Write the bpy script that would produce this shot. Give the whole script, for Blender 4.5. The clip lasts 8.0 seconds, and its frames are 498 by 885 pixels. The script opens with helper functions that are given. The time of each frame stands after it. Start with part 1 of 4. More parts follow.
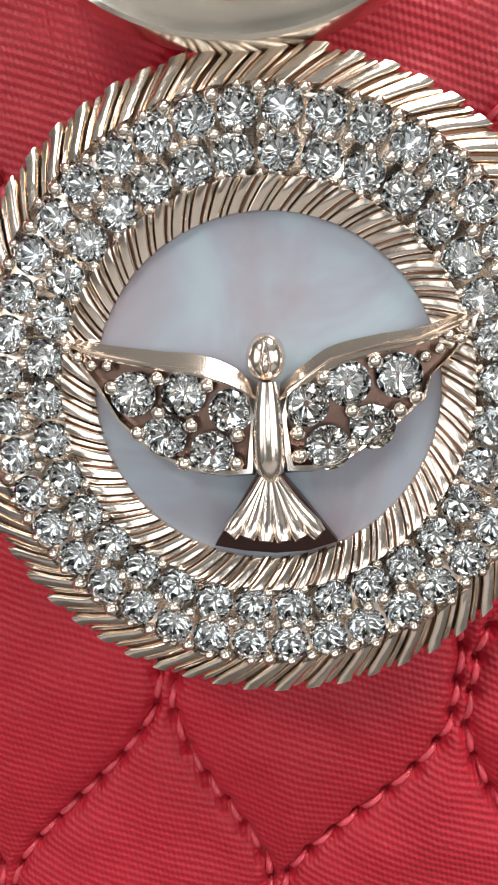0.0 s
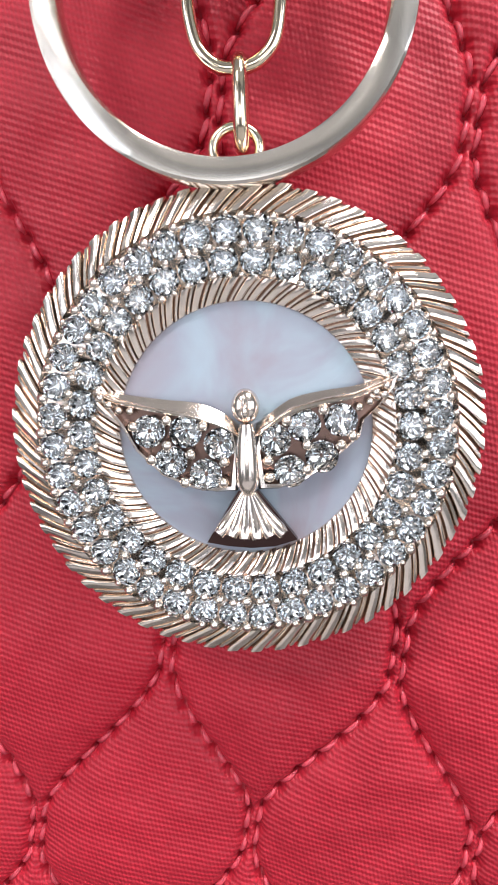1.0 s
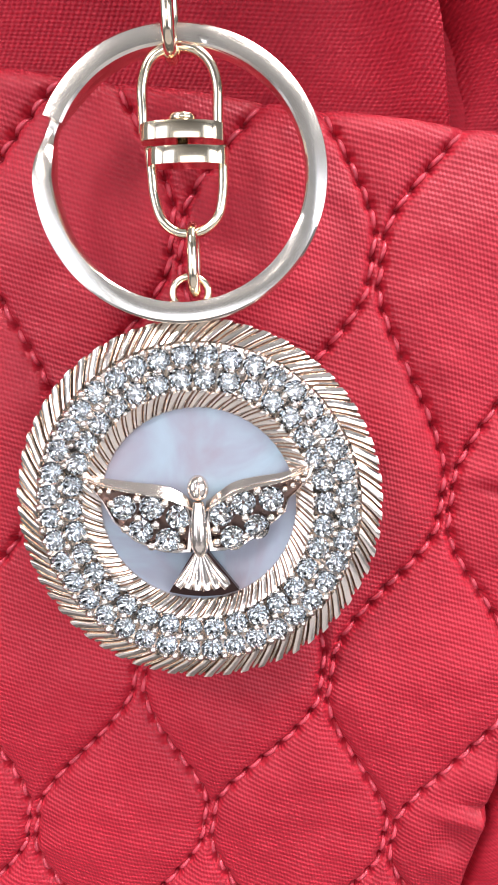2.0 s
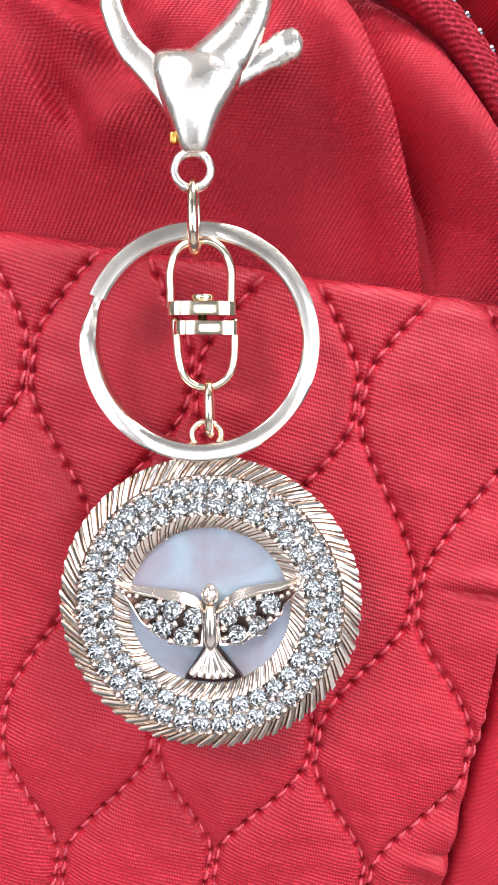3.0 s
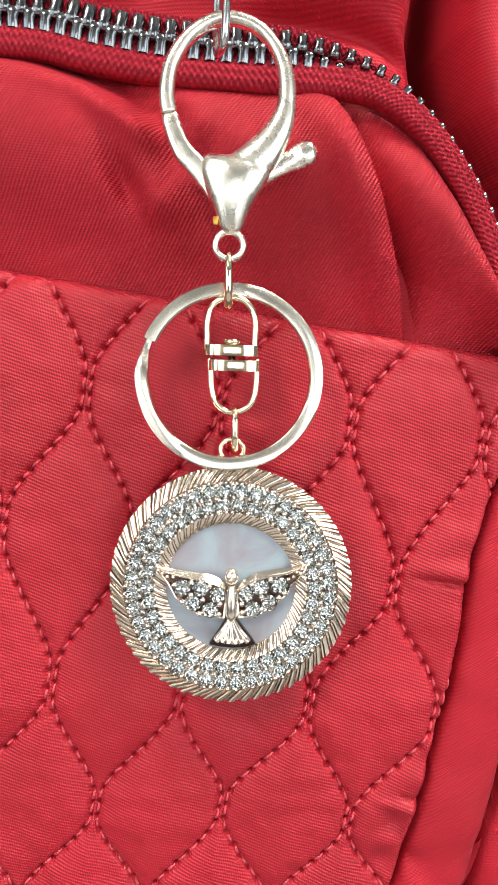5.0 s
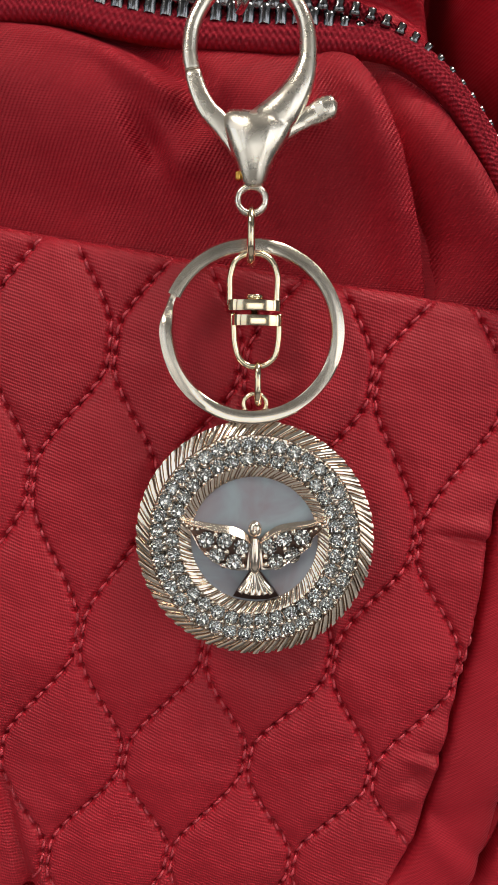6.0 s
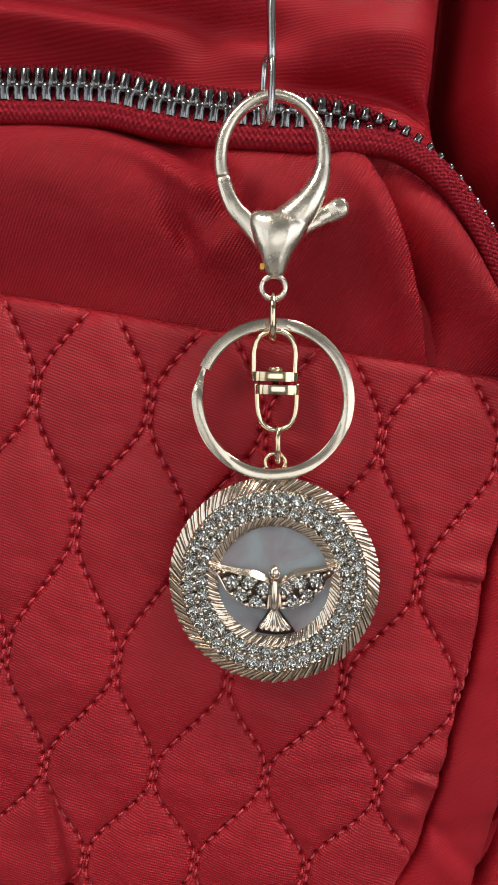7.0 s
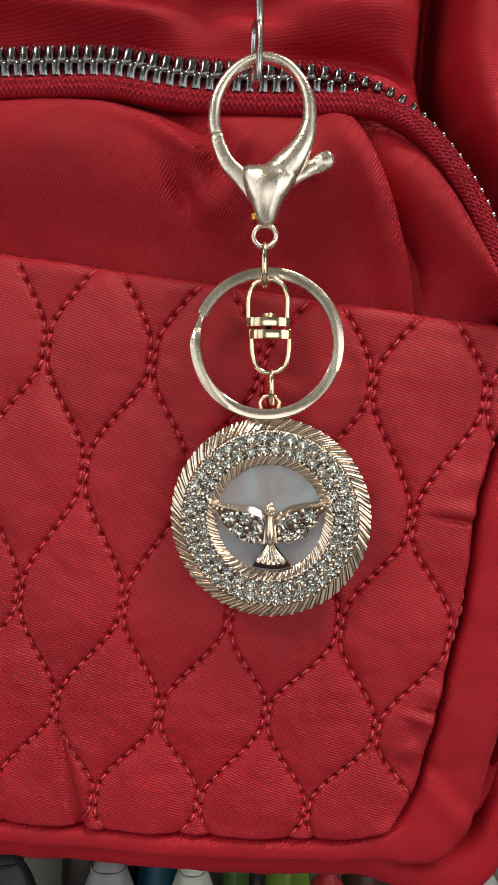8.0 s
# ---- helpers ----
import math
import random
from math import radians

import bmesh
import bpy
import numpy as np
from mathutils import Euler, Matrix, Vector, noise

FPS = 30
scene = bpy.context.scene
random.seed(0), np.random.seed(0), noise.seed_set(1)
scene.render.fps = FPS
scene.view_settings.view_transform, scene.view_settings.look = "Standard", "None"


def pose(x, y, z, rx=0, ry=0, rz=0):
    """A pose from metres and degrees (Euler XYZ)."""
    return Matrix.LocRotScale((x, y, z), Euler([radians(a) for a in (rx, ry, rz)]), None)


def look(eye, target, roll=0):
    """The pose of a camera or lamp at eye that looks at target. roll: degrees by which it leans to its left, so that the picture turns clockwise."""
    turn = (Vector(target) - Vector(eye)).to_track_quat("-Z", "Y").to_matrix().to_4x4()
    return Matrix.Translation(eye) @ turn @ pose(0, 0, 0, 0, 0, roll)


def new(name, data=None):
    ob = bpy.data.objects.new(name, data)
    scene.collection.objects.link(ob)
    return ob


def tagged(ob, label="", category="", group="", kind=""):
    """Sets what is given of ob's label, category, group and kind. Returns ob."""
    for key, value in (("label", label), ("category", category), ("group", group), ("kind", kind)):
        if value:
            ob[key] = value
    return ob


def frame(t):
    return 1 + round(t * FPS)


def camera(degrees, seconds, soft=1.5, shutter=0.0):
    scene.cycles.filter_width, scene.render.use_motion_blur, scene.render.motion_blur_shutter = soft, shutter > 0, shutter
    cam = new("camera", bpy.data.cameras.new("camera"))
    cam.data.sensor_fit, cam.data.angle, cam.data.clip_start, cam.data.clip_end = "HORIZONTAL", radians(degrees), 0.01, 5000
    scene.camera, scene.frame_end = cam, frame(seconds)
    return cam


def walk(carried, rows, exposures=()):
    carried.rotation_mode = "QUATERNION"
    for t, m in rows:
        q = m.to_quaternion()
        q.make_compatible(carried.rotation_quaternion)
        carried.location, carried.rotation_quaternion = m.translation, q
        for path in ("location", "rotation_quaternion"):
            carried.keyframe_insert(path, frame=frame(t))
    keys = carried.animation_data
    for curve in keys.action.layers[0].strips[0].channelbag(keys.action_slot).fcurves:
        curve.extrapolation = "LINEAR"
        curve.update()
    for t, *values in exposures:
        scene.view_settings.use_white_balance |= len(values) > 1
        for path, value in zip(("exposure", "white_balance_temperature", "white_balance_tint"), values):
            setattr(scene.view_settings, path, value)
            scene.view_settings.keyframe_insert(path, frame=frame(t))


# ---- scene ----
cam = camera(40.0, 8.0, soft=1.6)
PATH = [
    (0, (0.00182, -0.04902, 0.00136), (-0.01235, 0.14778, -0.03135), -1.34),
    (0.5, (0.00145, -0.05842, 0.00383), (-0.00946, 0.13851, -0.02931), -1.11),
    (1, (0.00314, -0.06399, 0.00523), (-0.00707, 0.13327, -0.02515), -0.79),
    (1.5, (0.00467, -0.06937, 0.00745), (-0.00075, 0.12843, -0.02018), -1.03),
    (2, (0.00761, -0.07958, 0.01457), (0.00174, 0.11820, -0.01326), -0.61),
    (2.2, (0.00696, -0.08070, 0.01732), (0.00343, 0.11730, -0.00911), -0.33),
    (3.3, (0.00634, -0.10092, 0.03189), (0.00294, 0.09753, 0.00724), 0.56),
    (3.5, (0.00409, -0.10537, 0.03173), (0.00343, 0.09309, 0.00691), 0.71),
    (4, (0.00416, -0.10878, 0.03188), (0.00393, 0.08991, 0.00902), 0.85),
    (4.5, (0.00604, -0.11170, 0.03090), (0.00590, 0.08723, 0.01029), 1.40),
    (4.7, (0.00191, -0.11459, 0.03332), (0.00418, 0.08436, 0.01302), 1.81),
    (5.8, (0.00086, -0.11845, 0.02741), (-0.00251, 0.08041, 0.00636), 1.49),
    (6, (0.00107, -0.11920, 0.02564), (-0.00324, 0.07965, 0.00474), 1.38),
    (6.5, (0.00169, -0.12142, 0.02361), (-0.00240, 0.07755, 0.00373), 1.21),
    (7, (-0.00006, -0.13360, 0.03595), (-0.00864, 0.06530, 0.01690), 1.58),
    (7.5, (-0.00195, -0.14411, 0.03884), (-0.01096, 0.05481, 0.02005), 1.87),
    (8, (0.00661, -0.14148, 0.02112), (-0.00977, 0.05744, 0.00840), 0.86),
]
EXPOSURES = [(0, -0.3, 6500, 10), (0.5, -0.15, 6120, 12), (1.0, 0.04, 6000, 14), (1.5, 0.15, 5950, 15), (2.2, 0.27, 5950, 15), (3.3, 0.31, 5950, 13), (3.6, 0.30, 6050, 11), (4.0, 0.32, 6280, 7), (4.7, 0.40, 6350, 4), (5.8, -1.10, 6900, 10), (6.2, -0.86, 6750, 10), (6.5, -0.66, 6600, 10), (7.0, -1.0, 6950, 10), (7.5, -1.0, 7050, 11), (8.0, -0.90, 7400, 10)]
walk(cam, [(t, look(eye, target, roll)) for t, eye, target, roll in PATH], EXPOSURES)

# ---- world and lights ----
world = bpy.data.worlds.new("sky")
scene.world = world
world.use_nodes = True
sky = world.node_tree.nodes.new("ShaderNodeTexSky")
sky.sky_type, sky.sun_disc = "NISHITA", False
sky.sun_elevation, sky.sun_rotation = radians(50), radians(140)
world.node_tree.nodes["Background"].inputs["Strength"].default_value = 0.12
world.node_tree.links.new(sky.outputs["Color"], world.node_tree.nodes["Background"].inputs["Color"])

CM = 0.01
ROOM = dict(x0=-1.7, x1=2.3, y0=-2.4, y1=0.136, z0=-1.15, z1=1.45)


def area_lamp(name, eye, target, width, height, watts, colour):
    data = bpy.data.lights.new(name, "AREA")
    data.shape, data.size, data.size_y, data.energy, data.color = "RECTANGLE", width, height, watts, colour
    ob = new(name, data)
    ob.matrix_world = look(eye, target)
    return ob


# daylight through windows out of view, added for the shadows' direction and metal highlights
DAY = (0.93, 0.97, 1.0)
area_lamp("window_daylight", (1.55, -2.36, 0.10), (1.40, 0.0, 0.1), 1.18, 1.84, 20, DAY)
area_lamp("window_daylight", (-1.26, -2.36, 0.10), (-1.10, 0.0, 0.1), 0.74, 1.84, 7, DAY)
area_lamp("window_daylight", (0.03, -2.36, 0.10), (0.03, 0.0, 0.1), 1.04, 0.64, 6, DAY)
area_lamp("window_daylight", (2.26, -1.60, 0.20), (0.0, -1.60, 0.1), 1.14, 1.44, 15.5, DAY)
area_lamp("window_daylight", (-1.66, -1.45, 0.20), (0.0, -1.45, 0.1), 1.14, 1.44, 11, DAY)


# ---- materials ----
def material(name):
    mat = bpy.data.materials.new(name)
    mat.use_nodes = True
    return mat, mat.node_tree.nodes, mat.node_tree.links, mat.node_tree.nodes["Principled BSDF"]


def node(nodes, kind, **values):
    made = nodes.new(kind)
    for key, value in values.items():
        if key == "operation":
            made.operation = value
        else:
            made.inputs[key].default_value = value
    return made


def ramp(nodes, links, source, stops):
    made = nodes.new("ShaderNodeValToRGB")
    while len(made.color_ramp.elements) < len(stops):
        made.color_ramp.elements.new(0.5)
    for element, (at, colour) in zip(made.color_ramp.elements, stops):
        element.position, element.color = at, (*colour, 1)
    links.new(source, made.inputs["Fac"])
    return made.outputs["Color"]


def math_node(nodes, links, op, a, b=None):
    made = nodes.new("ShaderNodeMath")
    made.operation = op
    for n, v in enumerate((a, b)):
        if v is None:
            continue
        if isinstance(v, (int, float)):
            made.inputs[n].default_value = v
        else:
            links.new(v, made.inputs[n])
    return made.outputs[0]


def twill(name, colour, angle, pitch=0.00058, depth=0.00020, cross=0.45, sheen=0.06, relief=0.5, contrast=0.75, matt=0.46, gloss=0.36):
    """Nylon twill: slanting ribs at a pitch in metres, a finer weft across them, soft stains and sheen."""
    mat, nodes, links, bsdf = material(name)
    coord = nodes.new("ShaderNodeTexCoord").outputs["Object"]
    warp = node(nodes, "ShaderNodeTexNoise", Scale=90.0, Detail=2.0)
    links.new(coord, warp.inputs["Vector"])
    turn = nodes.new("ShaderNodeMapping")
    turn.inputs["Rotation"].default_value = (0, radians(angle), 0)
    links.new(coord, turn.inputs["Vector"])
    axes = nodes.new("ShaderNodeSeparateXYZ")
    links.new(turn.outputs[0], axes.inputs[0])
    wob = math_node(nodes, links, "MULTIPLY", warp.outputs["Fac"], 0.0002)
    z = math_node(nodes, links, "ADD", axes.outputs["Z"], wob)
    rib = math_node(nodes, links, "SINE", math_node(nodes, links, "MULTIPLY", z, 2 * math.pi / pitch))
    x = math_node(nodes, links, "ADD", axes.outputs["X"], math_node(nodes, links, "MULTIPLY", z, 0.5))
    weft = math_node(nodes, links, "SINE", math_node(nodes, links, "MULTIPLY", x, 2 * math.pi / (pitch * 0.75)))
    height = math_node(nodes, links, "ADD", rib, math_node(nodes, links, "MULTIPLY", weft, cross))
    fine = node(nodes, "ShaderNodeTexNoise", Scale=1600.0, Detail=3.0)
    links.new(coord, fine.inputs["Vector"])
    height = math_node(nodes, links, "ADD", height, math_node(nodes, links, "MULTIPLY", fine.outputs["Fac"], 0.8))
    bump = node(nodes, "ShaderNodeBump", Strength=relief, Distance=depth)
    links.new(height, bump.inputs["Height"])
    links.new(bump.outputs[0], bsdf.inputs["Normal"])
    stain = node(nodes, "ShaderNodeTexNoise", Scale=28.0, Detail=4.0)
    links.new(coord, stain.inputs["Vector"])
    dark, light = [c * 0.86 for c in colour], [min(1, c * 1.12) for c in colour]
    base = ramp(nodes, links, stain.outputs["Fac"], [(0.3, dark), (0.7, light)])
    # grooves also darkened in the colour itself, by the bump height
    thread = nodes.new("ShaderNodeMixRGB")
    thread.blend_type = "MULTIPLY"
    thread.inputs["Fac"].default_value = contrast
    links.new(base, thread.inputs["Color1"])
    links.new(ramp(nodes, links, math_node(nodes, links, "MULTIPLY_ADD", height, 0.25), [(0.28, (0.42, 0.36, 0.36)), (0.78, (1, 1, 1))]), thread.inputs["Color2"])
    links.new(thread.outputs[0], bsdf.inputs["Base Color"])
    bsdf.inputs["Roughness"].default_value = matt
    bsdf.inputs["Specular IOR Level"].default_value = gloss
    bsdf.inputs["Sheen Weight"].default_value = sheen
    bsdf.inputs["Sheen Roughness"].default_value = 0.4
    bsdf.inputs["Sheen Tint"].default_value = (1.0, 0.3, 0.35, 1)
    return mat


def ribbed_tape(name, colour, pitch=0.0011):
    """Woven zipper tape, its ribs across the strip (by the strip's own length)."""
    mat, nodes, links, bsdf = material(name)
    uv = nodes.new("ShaderNodeTexCoord").outputs["UV"]
    axes = nodes.new("ShaderNodeSeparateXYZ")
    links.new(uv, axes.inputs[0])
    rib = math_node(nodes, links, "SINE", math_node(nodes, links, "MULTIPLY", axes.outputs["X"], 2 * math.pi / pitch))
    row = math_node(nodes, links, "SINE", math_node(nodes, links, "MULTIPLY", axes.outputs["Y"], 2 * math.pi / (pitch * 1.5)))
    knit = math_node(nodes, links, "ADD", math_node(nodes, links, "MULTIPLY", rib, row), math_node(nodes, links, "MULTIPLY", rib, 0.45))
    bump = node(nodes, "ShaderNodeBump", Strength=1.0, Distance=0.0003)
    links.new(knit, bump.inputs["Height"])
    links.new(bump.outputs[0], bsdf.inputs["Normal"])
    links.new(ramp(nodes, links, math_node(nodes, links, "MULTIPLY_ADD", knit, 0.3), [(0.2, [c * 0.72 for c in colour]), (0.75, colour)]), bsdf.inputs["Base Color"])
    bsdf.inputs["Roughness"].default_value = 0.8
    bsdf.inputs["Specular IOR Level"].default_value = 0.15
    return mat


def metal(name, colour, rough, grain=300.0, bump_depth=0.00001, spread=0.12):
    mat, nodes, links, bsdf = material(name)
    coord = nodes.new("ShaderNodeTexCoord").outputs["Object"]
    wear = node(nodes, "ShaderNodeTexNoise", Scale=grain, Detail=5.0)
    links.new(coord, wear.inputs["Vector"])
    patch = node(nodes, "ShaderNodeTexNoise", Scale=grain * 0.2, Detail=3.0)
    links.new(coord, patch.inputs["Vector"])
    links.new(ramp(nodes, links, patch.outputs["Fac"], [(0.3, [c * 0.95 for c in colour]), (0.7, colour)]), bsdf.inputs["Base Color"])
    span = nodes.new("ShaderNodeMapRange")
    span.inputs["To Min"].default_value, span.inputs["To Max"].default_value = max(0.03, rough - spread / 2), rough + spread
    links.new(wear.outputs["Fac"], span.inputs["Value"])
    links.new(span.outputs[0], bsdf.inputs["Roughness"])
    bump = node(nodes, "ShaderNodeBump", Strength=0.4, Distance=bump_depth)
    links.new(wear.outputs["Fac"], bump.inputs["Height"])
    links.new(bump.outputs[0], bsdf.inputs["Normal"])
    bsdf.inputs["Metallic"].default_value = 1.0
    return mat


def plain(name, colour, rough, scale=40.0, vary=0.1, bump_depth=0.0002, coat=0.0):
    mat, nodes, links, bsdf = material(name)
    coord = nodes.new("ShaderNodeTexCoord").outputs["Object"]
    noise_tex = node(nodes, "ShaderNodeTexNoise", Scale=scale, Detail=5.0)
    links.new(coord, noise_tex.inputs["Vector"])
    links.new(ramp(nodes, links, noise_tex.outputs["Fac"], [(0.3, [c * (1 - vary) for c in colour]), (0.7, [min(1, c * (1 + vary)) for c in colour])]), bsdf.inputs["Base Color"])
    bump = node(nodes, "ShaderNodeBump", Strength=0.3, Distance=bump_depth)
    links.new(noise_tex.outputs["Fac"], bump.inputs["Height"])
    links.new(bump.outputs[0], bsdf.inputs["Normal"])
    bsdf.inputs["Roughness"].default_value = rough
    bsdf.inputs["Coat Weight"].default_value = coat
    return mat


RED = (0.44, 0.0114, 0.0258)
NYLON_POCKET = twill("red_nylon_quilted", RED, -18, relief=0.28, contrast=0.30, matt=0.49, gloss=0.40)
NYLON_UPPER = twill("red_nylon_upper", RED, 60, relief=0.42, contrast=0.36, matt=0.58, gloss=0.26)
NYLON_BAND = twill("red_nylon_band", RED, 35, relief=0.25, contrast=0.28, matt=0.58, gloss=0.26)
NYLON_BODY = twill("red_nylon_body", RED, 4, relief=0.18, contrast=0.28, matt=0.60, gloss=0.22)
THREAD = plain("red_thread", (0.54, 0.050, 0.072), 0.38, 900, 0.25, 0.0001)
TAPE = ribbed_tape("dark_red_tape", (0.40, 0.016, 0.034))
GOLD = metal("pale_gold_plate", (0.93, 0.86, 0.765), 0.25, 420, 0.00003, 0.10)
RING_GOLD = metal("brushed_pale_gold", (0.80, 0.725, 0.63), 0.22, 520, 0.00001, 0.08)
ROSE = metal("rose_gold_plate", (0.95, 0.835, 0.73), 0.14, 900, 0.00005, 0.10)
FOIL = metal("mirror_foil", (0.91, 0.92, 0.92), 0.06, 300, 0.000002, 0.03)
STEEL = metal("polished_steel", (0.62, 0.62, 0.64), 0.18, 300, 0.00001)
GUNMETAL = metal("gunmetal_teeth", (0.22, 0.22, 0.235), 0.13, 400, 0.00002)
WIRE_GOLD = metal("yellow_gold_wire", (0.90, 0.76, 0.56), 0.11, 300, 0.00001, 0.06)
DARK_BRONZE = metal("dark_brown_metal", (0.20, 0.125, 0.10), 0.25, 500, 0.00003)
GROOVE_SHADE = metal("groove_shade_brown", (0.33, 0.20, 0.15), 0.35, 500, 0.00003)
TAIL_REFLECTION = metal("dark_tail_reflection", (0.08, 0.045, 0.04), 0.3, 500, 0.00003)
POLISHED = metal("polished_rose_gold", (0.95, 0.83, 0.73), 0.16, 500, 0.00001, 0.06)
BRASS = metal("worn_brass", (0.80, 0.46, 0.11), 0.3, 300)


def crystal_glass():
    mat, nodes, links, bsdf = material("clear_crystal")
    bsdf.inputs["Base Color"].default_value = (0.975, 0.982, 0.985, 1)
    bsdf.inputs["Transmission Weight"].default_value = 1.0
    bsdf.inputs["Roughness"].default_value = 0.0
    bsdf.inputs["IOR"].default_value = 1.55
    return mat


def mother_of_pearl():
    mat, nodes, links, bsdf = material("mother_of_pearl")
    coord = nodes.new("ShaderNodeTexCoord").outputs["Object"]
    cloud = node(nodes, "ShaderNodeTexNoise", Scale=95.0, Detail=4.0, Distortion=1.0)
    links.new(coord, cloud.inputs["Vector"])
    links.new(ramp(nodes, links, cloud.outputs["Fac"], [(0.30, (0.295, 0.245, 0.27)), (0.48, (0.31, 0.325, 0.37)), (0.68, (0.35, 0.435, 0.48))]), bsdf.inputs["Base Color"])
    bsdf.inputs["Roughness"].default_value = 0.3
    bsdf.inputs["Coat Weight"].default_value = 0.35
    bsdf.inputs["Coat Roughness"].default_value = 0.22
    bsdf.inputs["Subsurface Weight"].default_value = 0.15
    bsdf.inputs["Subsurface Radius"].default_value = (0.001, 0.0008, 0.0008)
    return mat


CRYSTAL = crystal_glass()
PEARL = mother_of_pearl()
WALL_PAINT = plain("grey_wall_paint", (0.17, 0.17, 0.165), 0.7, 12, 0.06)
CEILING_PAINT = plain("grey_ceiling_paint", (0.42, 0.41, 0.39), 0.8, 10, 0.04)
FLOOR_VINYL = plain("pale_floor_tile", (0.38, 0.36, 0.34), 0.4, 8, 0.12)
SHELF_WOOD = plain("dark_shelf_laminate", (0.06, 0.055, 0.05), 0.4, 30, 0.2)
WHITE_PAINT = plain("white_frame_paint", (0.75, 0.75, 0.74), 0.4, 30, 0.05)


def lit_panel(name, colour, strength):
    mat, nodes, links, bsdf = material(name)
    bsdf.inputs["Emission Color"].default_value = (*colour, 1)
    bsdf.inputs["Emission Strength"].default_value = strength
    return mat


PANEL = lit_panel("led_diffuser", (1.0, 0.96, 0.90), 34.0)


# ---- builders ----
def mesh_object(name, verts, faces, mat, parent=None, label="", smooth=True, scale=CM, sharp=0):
    """A mesh from vertices in centimetres; faces may carry their own material slot."""
    data = bpy.data.meshes.new(name)
    data.from_pydata([tuple(float(c) * scale for c in v) for v in verts], [], [tuple(int(i) for i in f) for f in faces])
    for m in mat if isinstance(mat, (list, tuple)) else [mat]:
        data.materials.append(m)
    data.polygons.foreach_set("use_smooth", [smooth] * len(data.polygons))
    bm = bmesh.new()
    bm.from_mesh(data)
    bmesh.ops.recalc_face_normals(bm, faces=bm.faces)
    bm.to_mesh(data)
    bm.free()
    if sharp:
        data.set_sharp_from_angle(angle=radians(sharp))
    ob = new(name, data)
    if parent:
        hang(ob, parent)
    return tagged(ob, label)


def hang(ob, parent):
    ob.parent = parent
    ob.matrix_parent_inverse = Matrix.Translation(-parent.location)


def thing(name, base, label, category, group=""):
    """An empty at a thing's base, given in centimetres."""
    ob = new(name)
    ob.location = [c * CM for c in base]
    ob.empty_display_size = 0.01
    return tagged(ob, label, category, group)


class Lot:
    """Gathers pieces into one mesh."""

    def __init__(self):
        self.verts, self.faces = [], []

    def add(self, verts, faces):
        n = len(self.verts)
        self.verts += [tuple(v) for v in verts]
        self.faces += [tuple(i + n for i in f) for f in faces]
        return self


def tube(points, radii, sides=8, closed=False, flat=1.0, up=None):
    """A round tube along points; flat squashes it along its second axis."""
    pts = np.array(points, float)
    n = len(pts)
    radii = np.ones(n) * radii
    if closed:
        tang = np.roll(pts, -1, 0) - np.roll(pts, 1, 0)
    else:
        tang = np.gradient(pts, axis=0)
    tang /= np.linalg.norm(tang, axis=1)[:, None] + 1e-12
    side = np.array(up, float) if up is not None else np.array([0.0, 1.0, 0.0])
    if up is None and abs(tang[0] @ side) > 0.9:
        side = np.array([1.0, 0.0, 0.0])
    verts, faces = [], []
    for p, t, r in zip(pts, tang, radii):
        a = side - t * (side @ t)
        a /= np.linalg.norm(a) + 1e-12
        if up is None:
            side = a
        b = np.cross(t, a)
        for k in range(sides):
            w = 2 * math.pi * (k + 0.5) / sides
            verts.append(p + r * (math.cos(w) * b + flat * math.sin(w) * a))
    loops = n if closed else n - 1
    for i in range(loops):
        for k in range(sides):
            j, m = (i + 1) % n, (k + 1) % sides
            faces.append((i * sides + k, i * sides + m, j * sides + m, j * sides + k))
    if not closed:
        faces += [tuple(range(sides)), tuple((n - 1) * sides + k for k in range(sides))]
    return verts, faces


def ball(centre, radius, rings=5, sides=8, squash=(1, 1, 1)):
    verts, faces = [], []
    for i in range(rings + 1):
        a = math.pi * i / rings
        for k in range(sides):
            w = 2 * math.pi * k / sides
            v = (math.sin(a) * math.cos(w), -math.cos(a), math.sin(a) * math.sin(w))
            verts.append([c + radius * s * q for c, s, q in zip(centre, v, squash)])
    for i in range(rings):
        for k in range(sides):
            m = (k + 1) % sides
            faces.append((i * sides + k, i * sides + m, (i + 1) * sides + m, (i + 1) * sides + k))
    return verts, faces


def box(lo, hi):
    x0, y0, z0 = lo
    x1, y1, z1 = hi
    verts = [(x, y, z) for x in (x0, x1) for y in (y0, y1) for z in (z0, z1)]
    return verts, [(0, 1, 3, 2), (4, 6, 7, 5), (0, 4, 5, 1), (2, 3, 7, 6), (0, 2, 6, 4), (1, 5, 7, 3)]


def soft_box(lo, hi, r):
    """A box with rounded edges."""
    bm = bmesh.new()
    verts, faces = box(lo, hi)
    vs = [bm.verts.new(v) for v in verts]
    for f in faces:
        bm.faces.new([vs[i] for i in f])
    bmesh.ops.recalc_face_normals(bm, faces=bm.faces)
    bmesh.ops.bevel(bm, geom=list(bm.edges), offset=r, segments=2, profile=0.5, affect="EDGES")
    bm.verts.index_update()
    out = [tuple(v.co) for v in bm.verts], [tuple(v.index for v in f.verts) for f in bm.faces]
    bm.free()
    return out


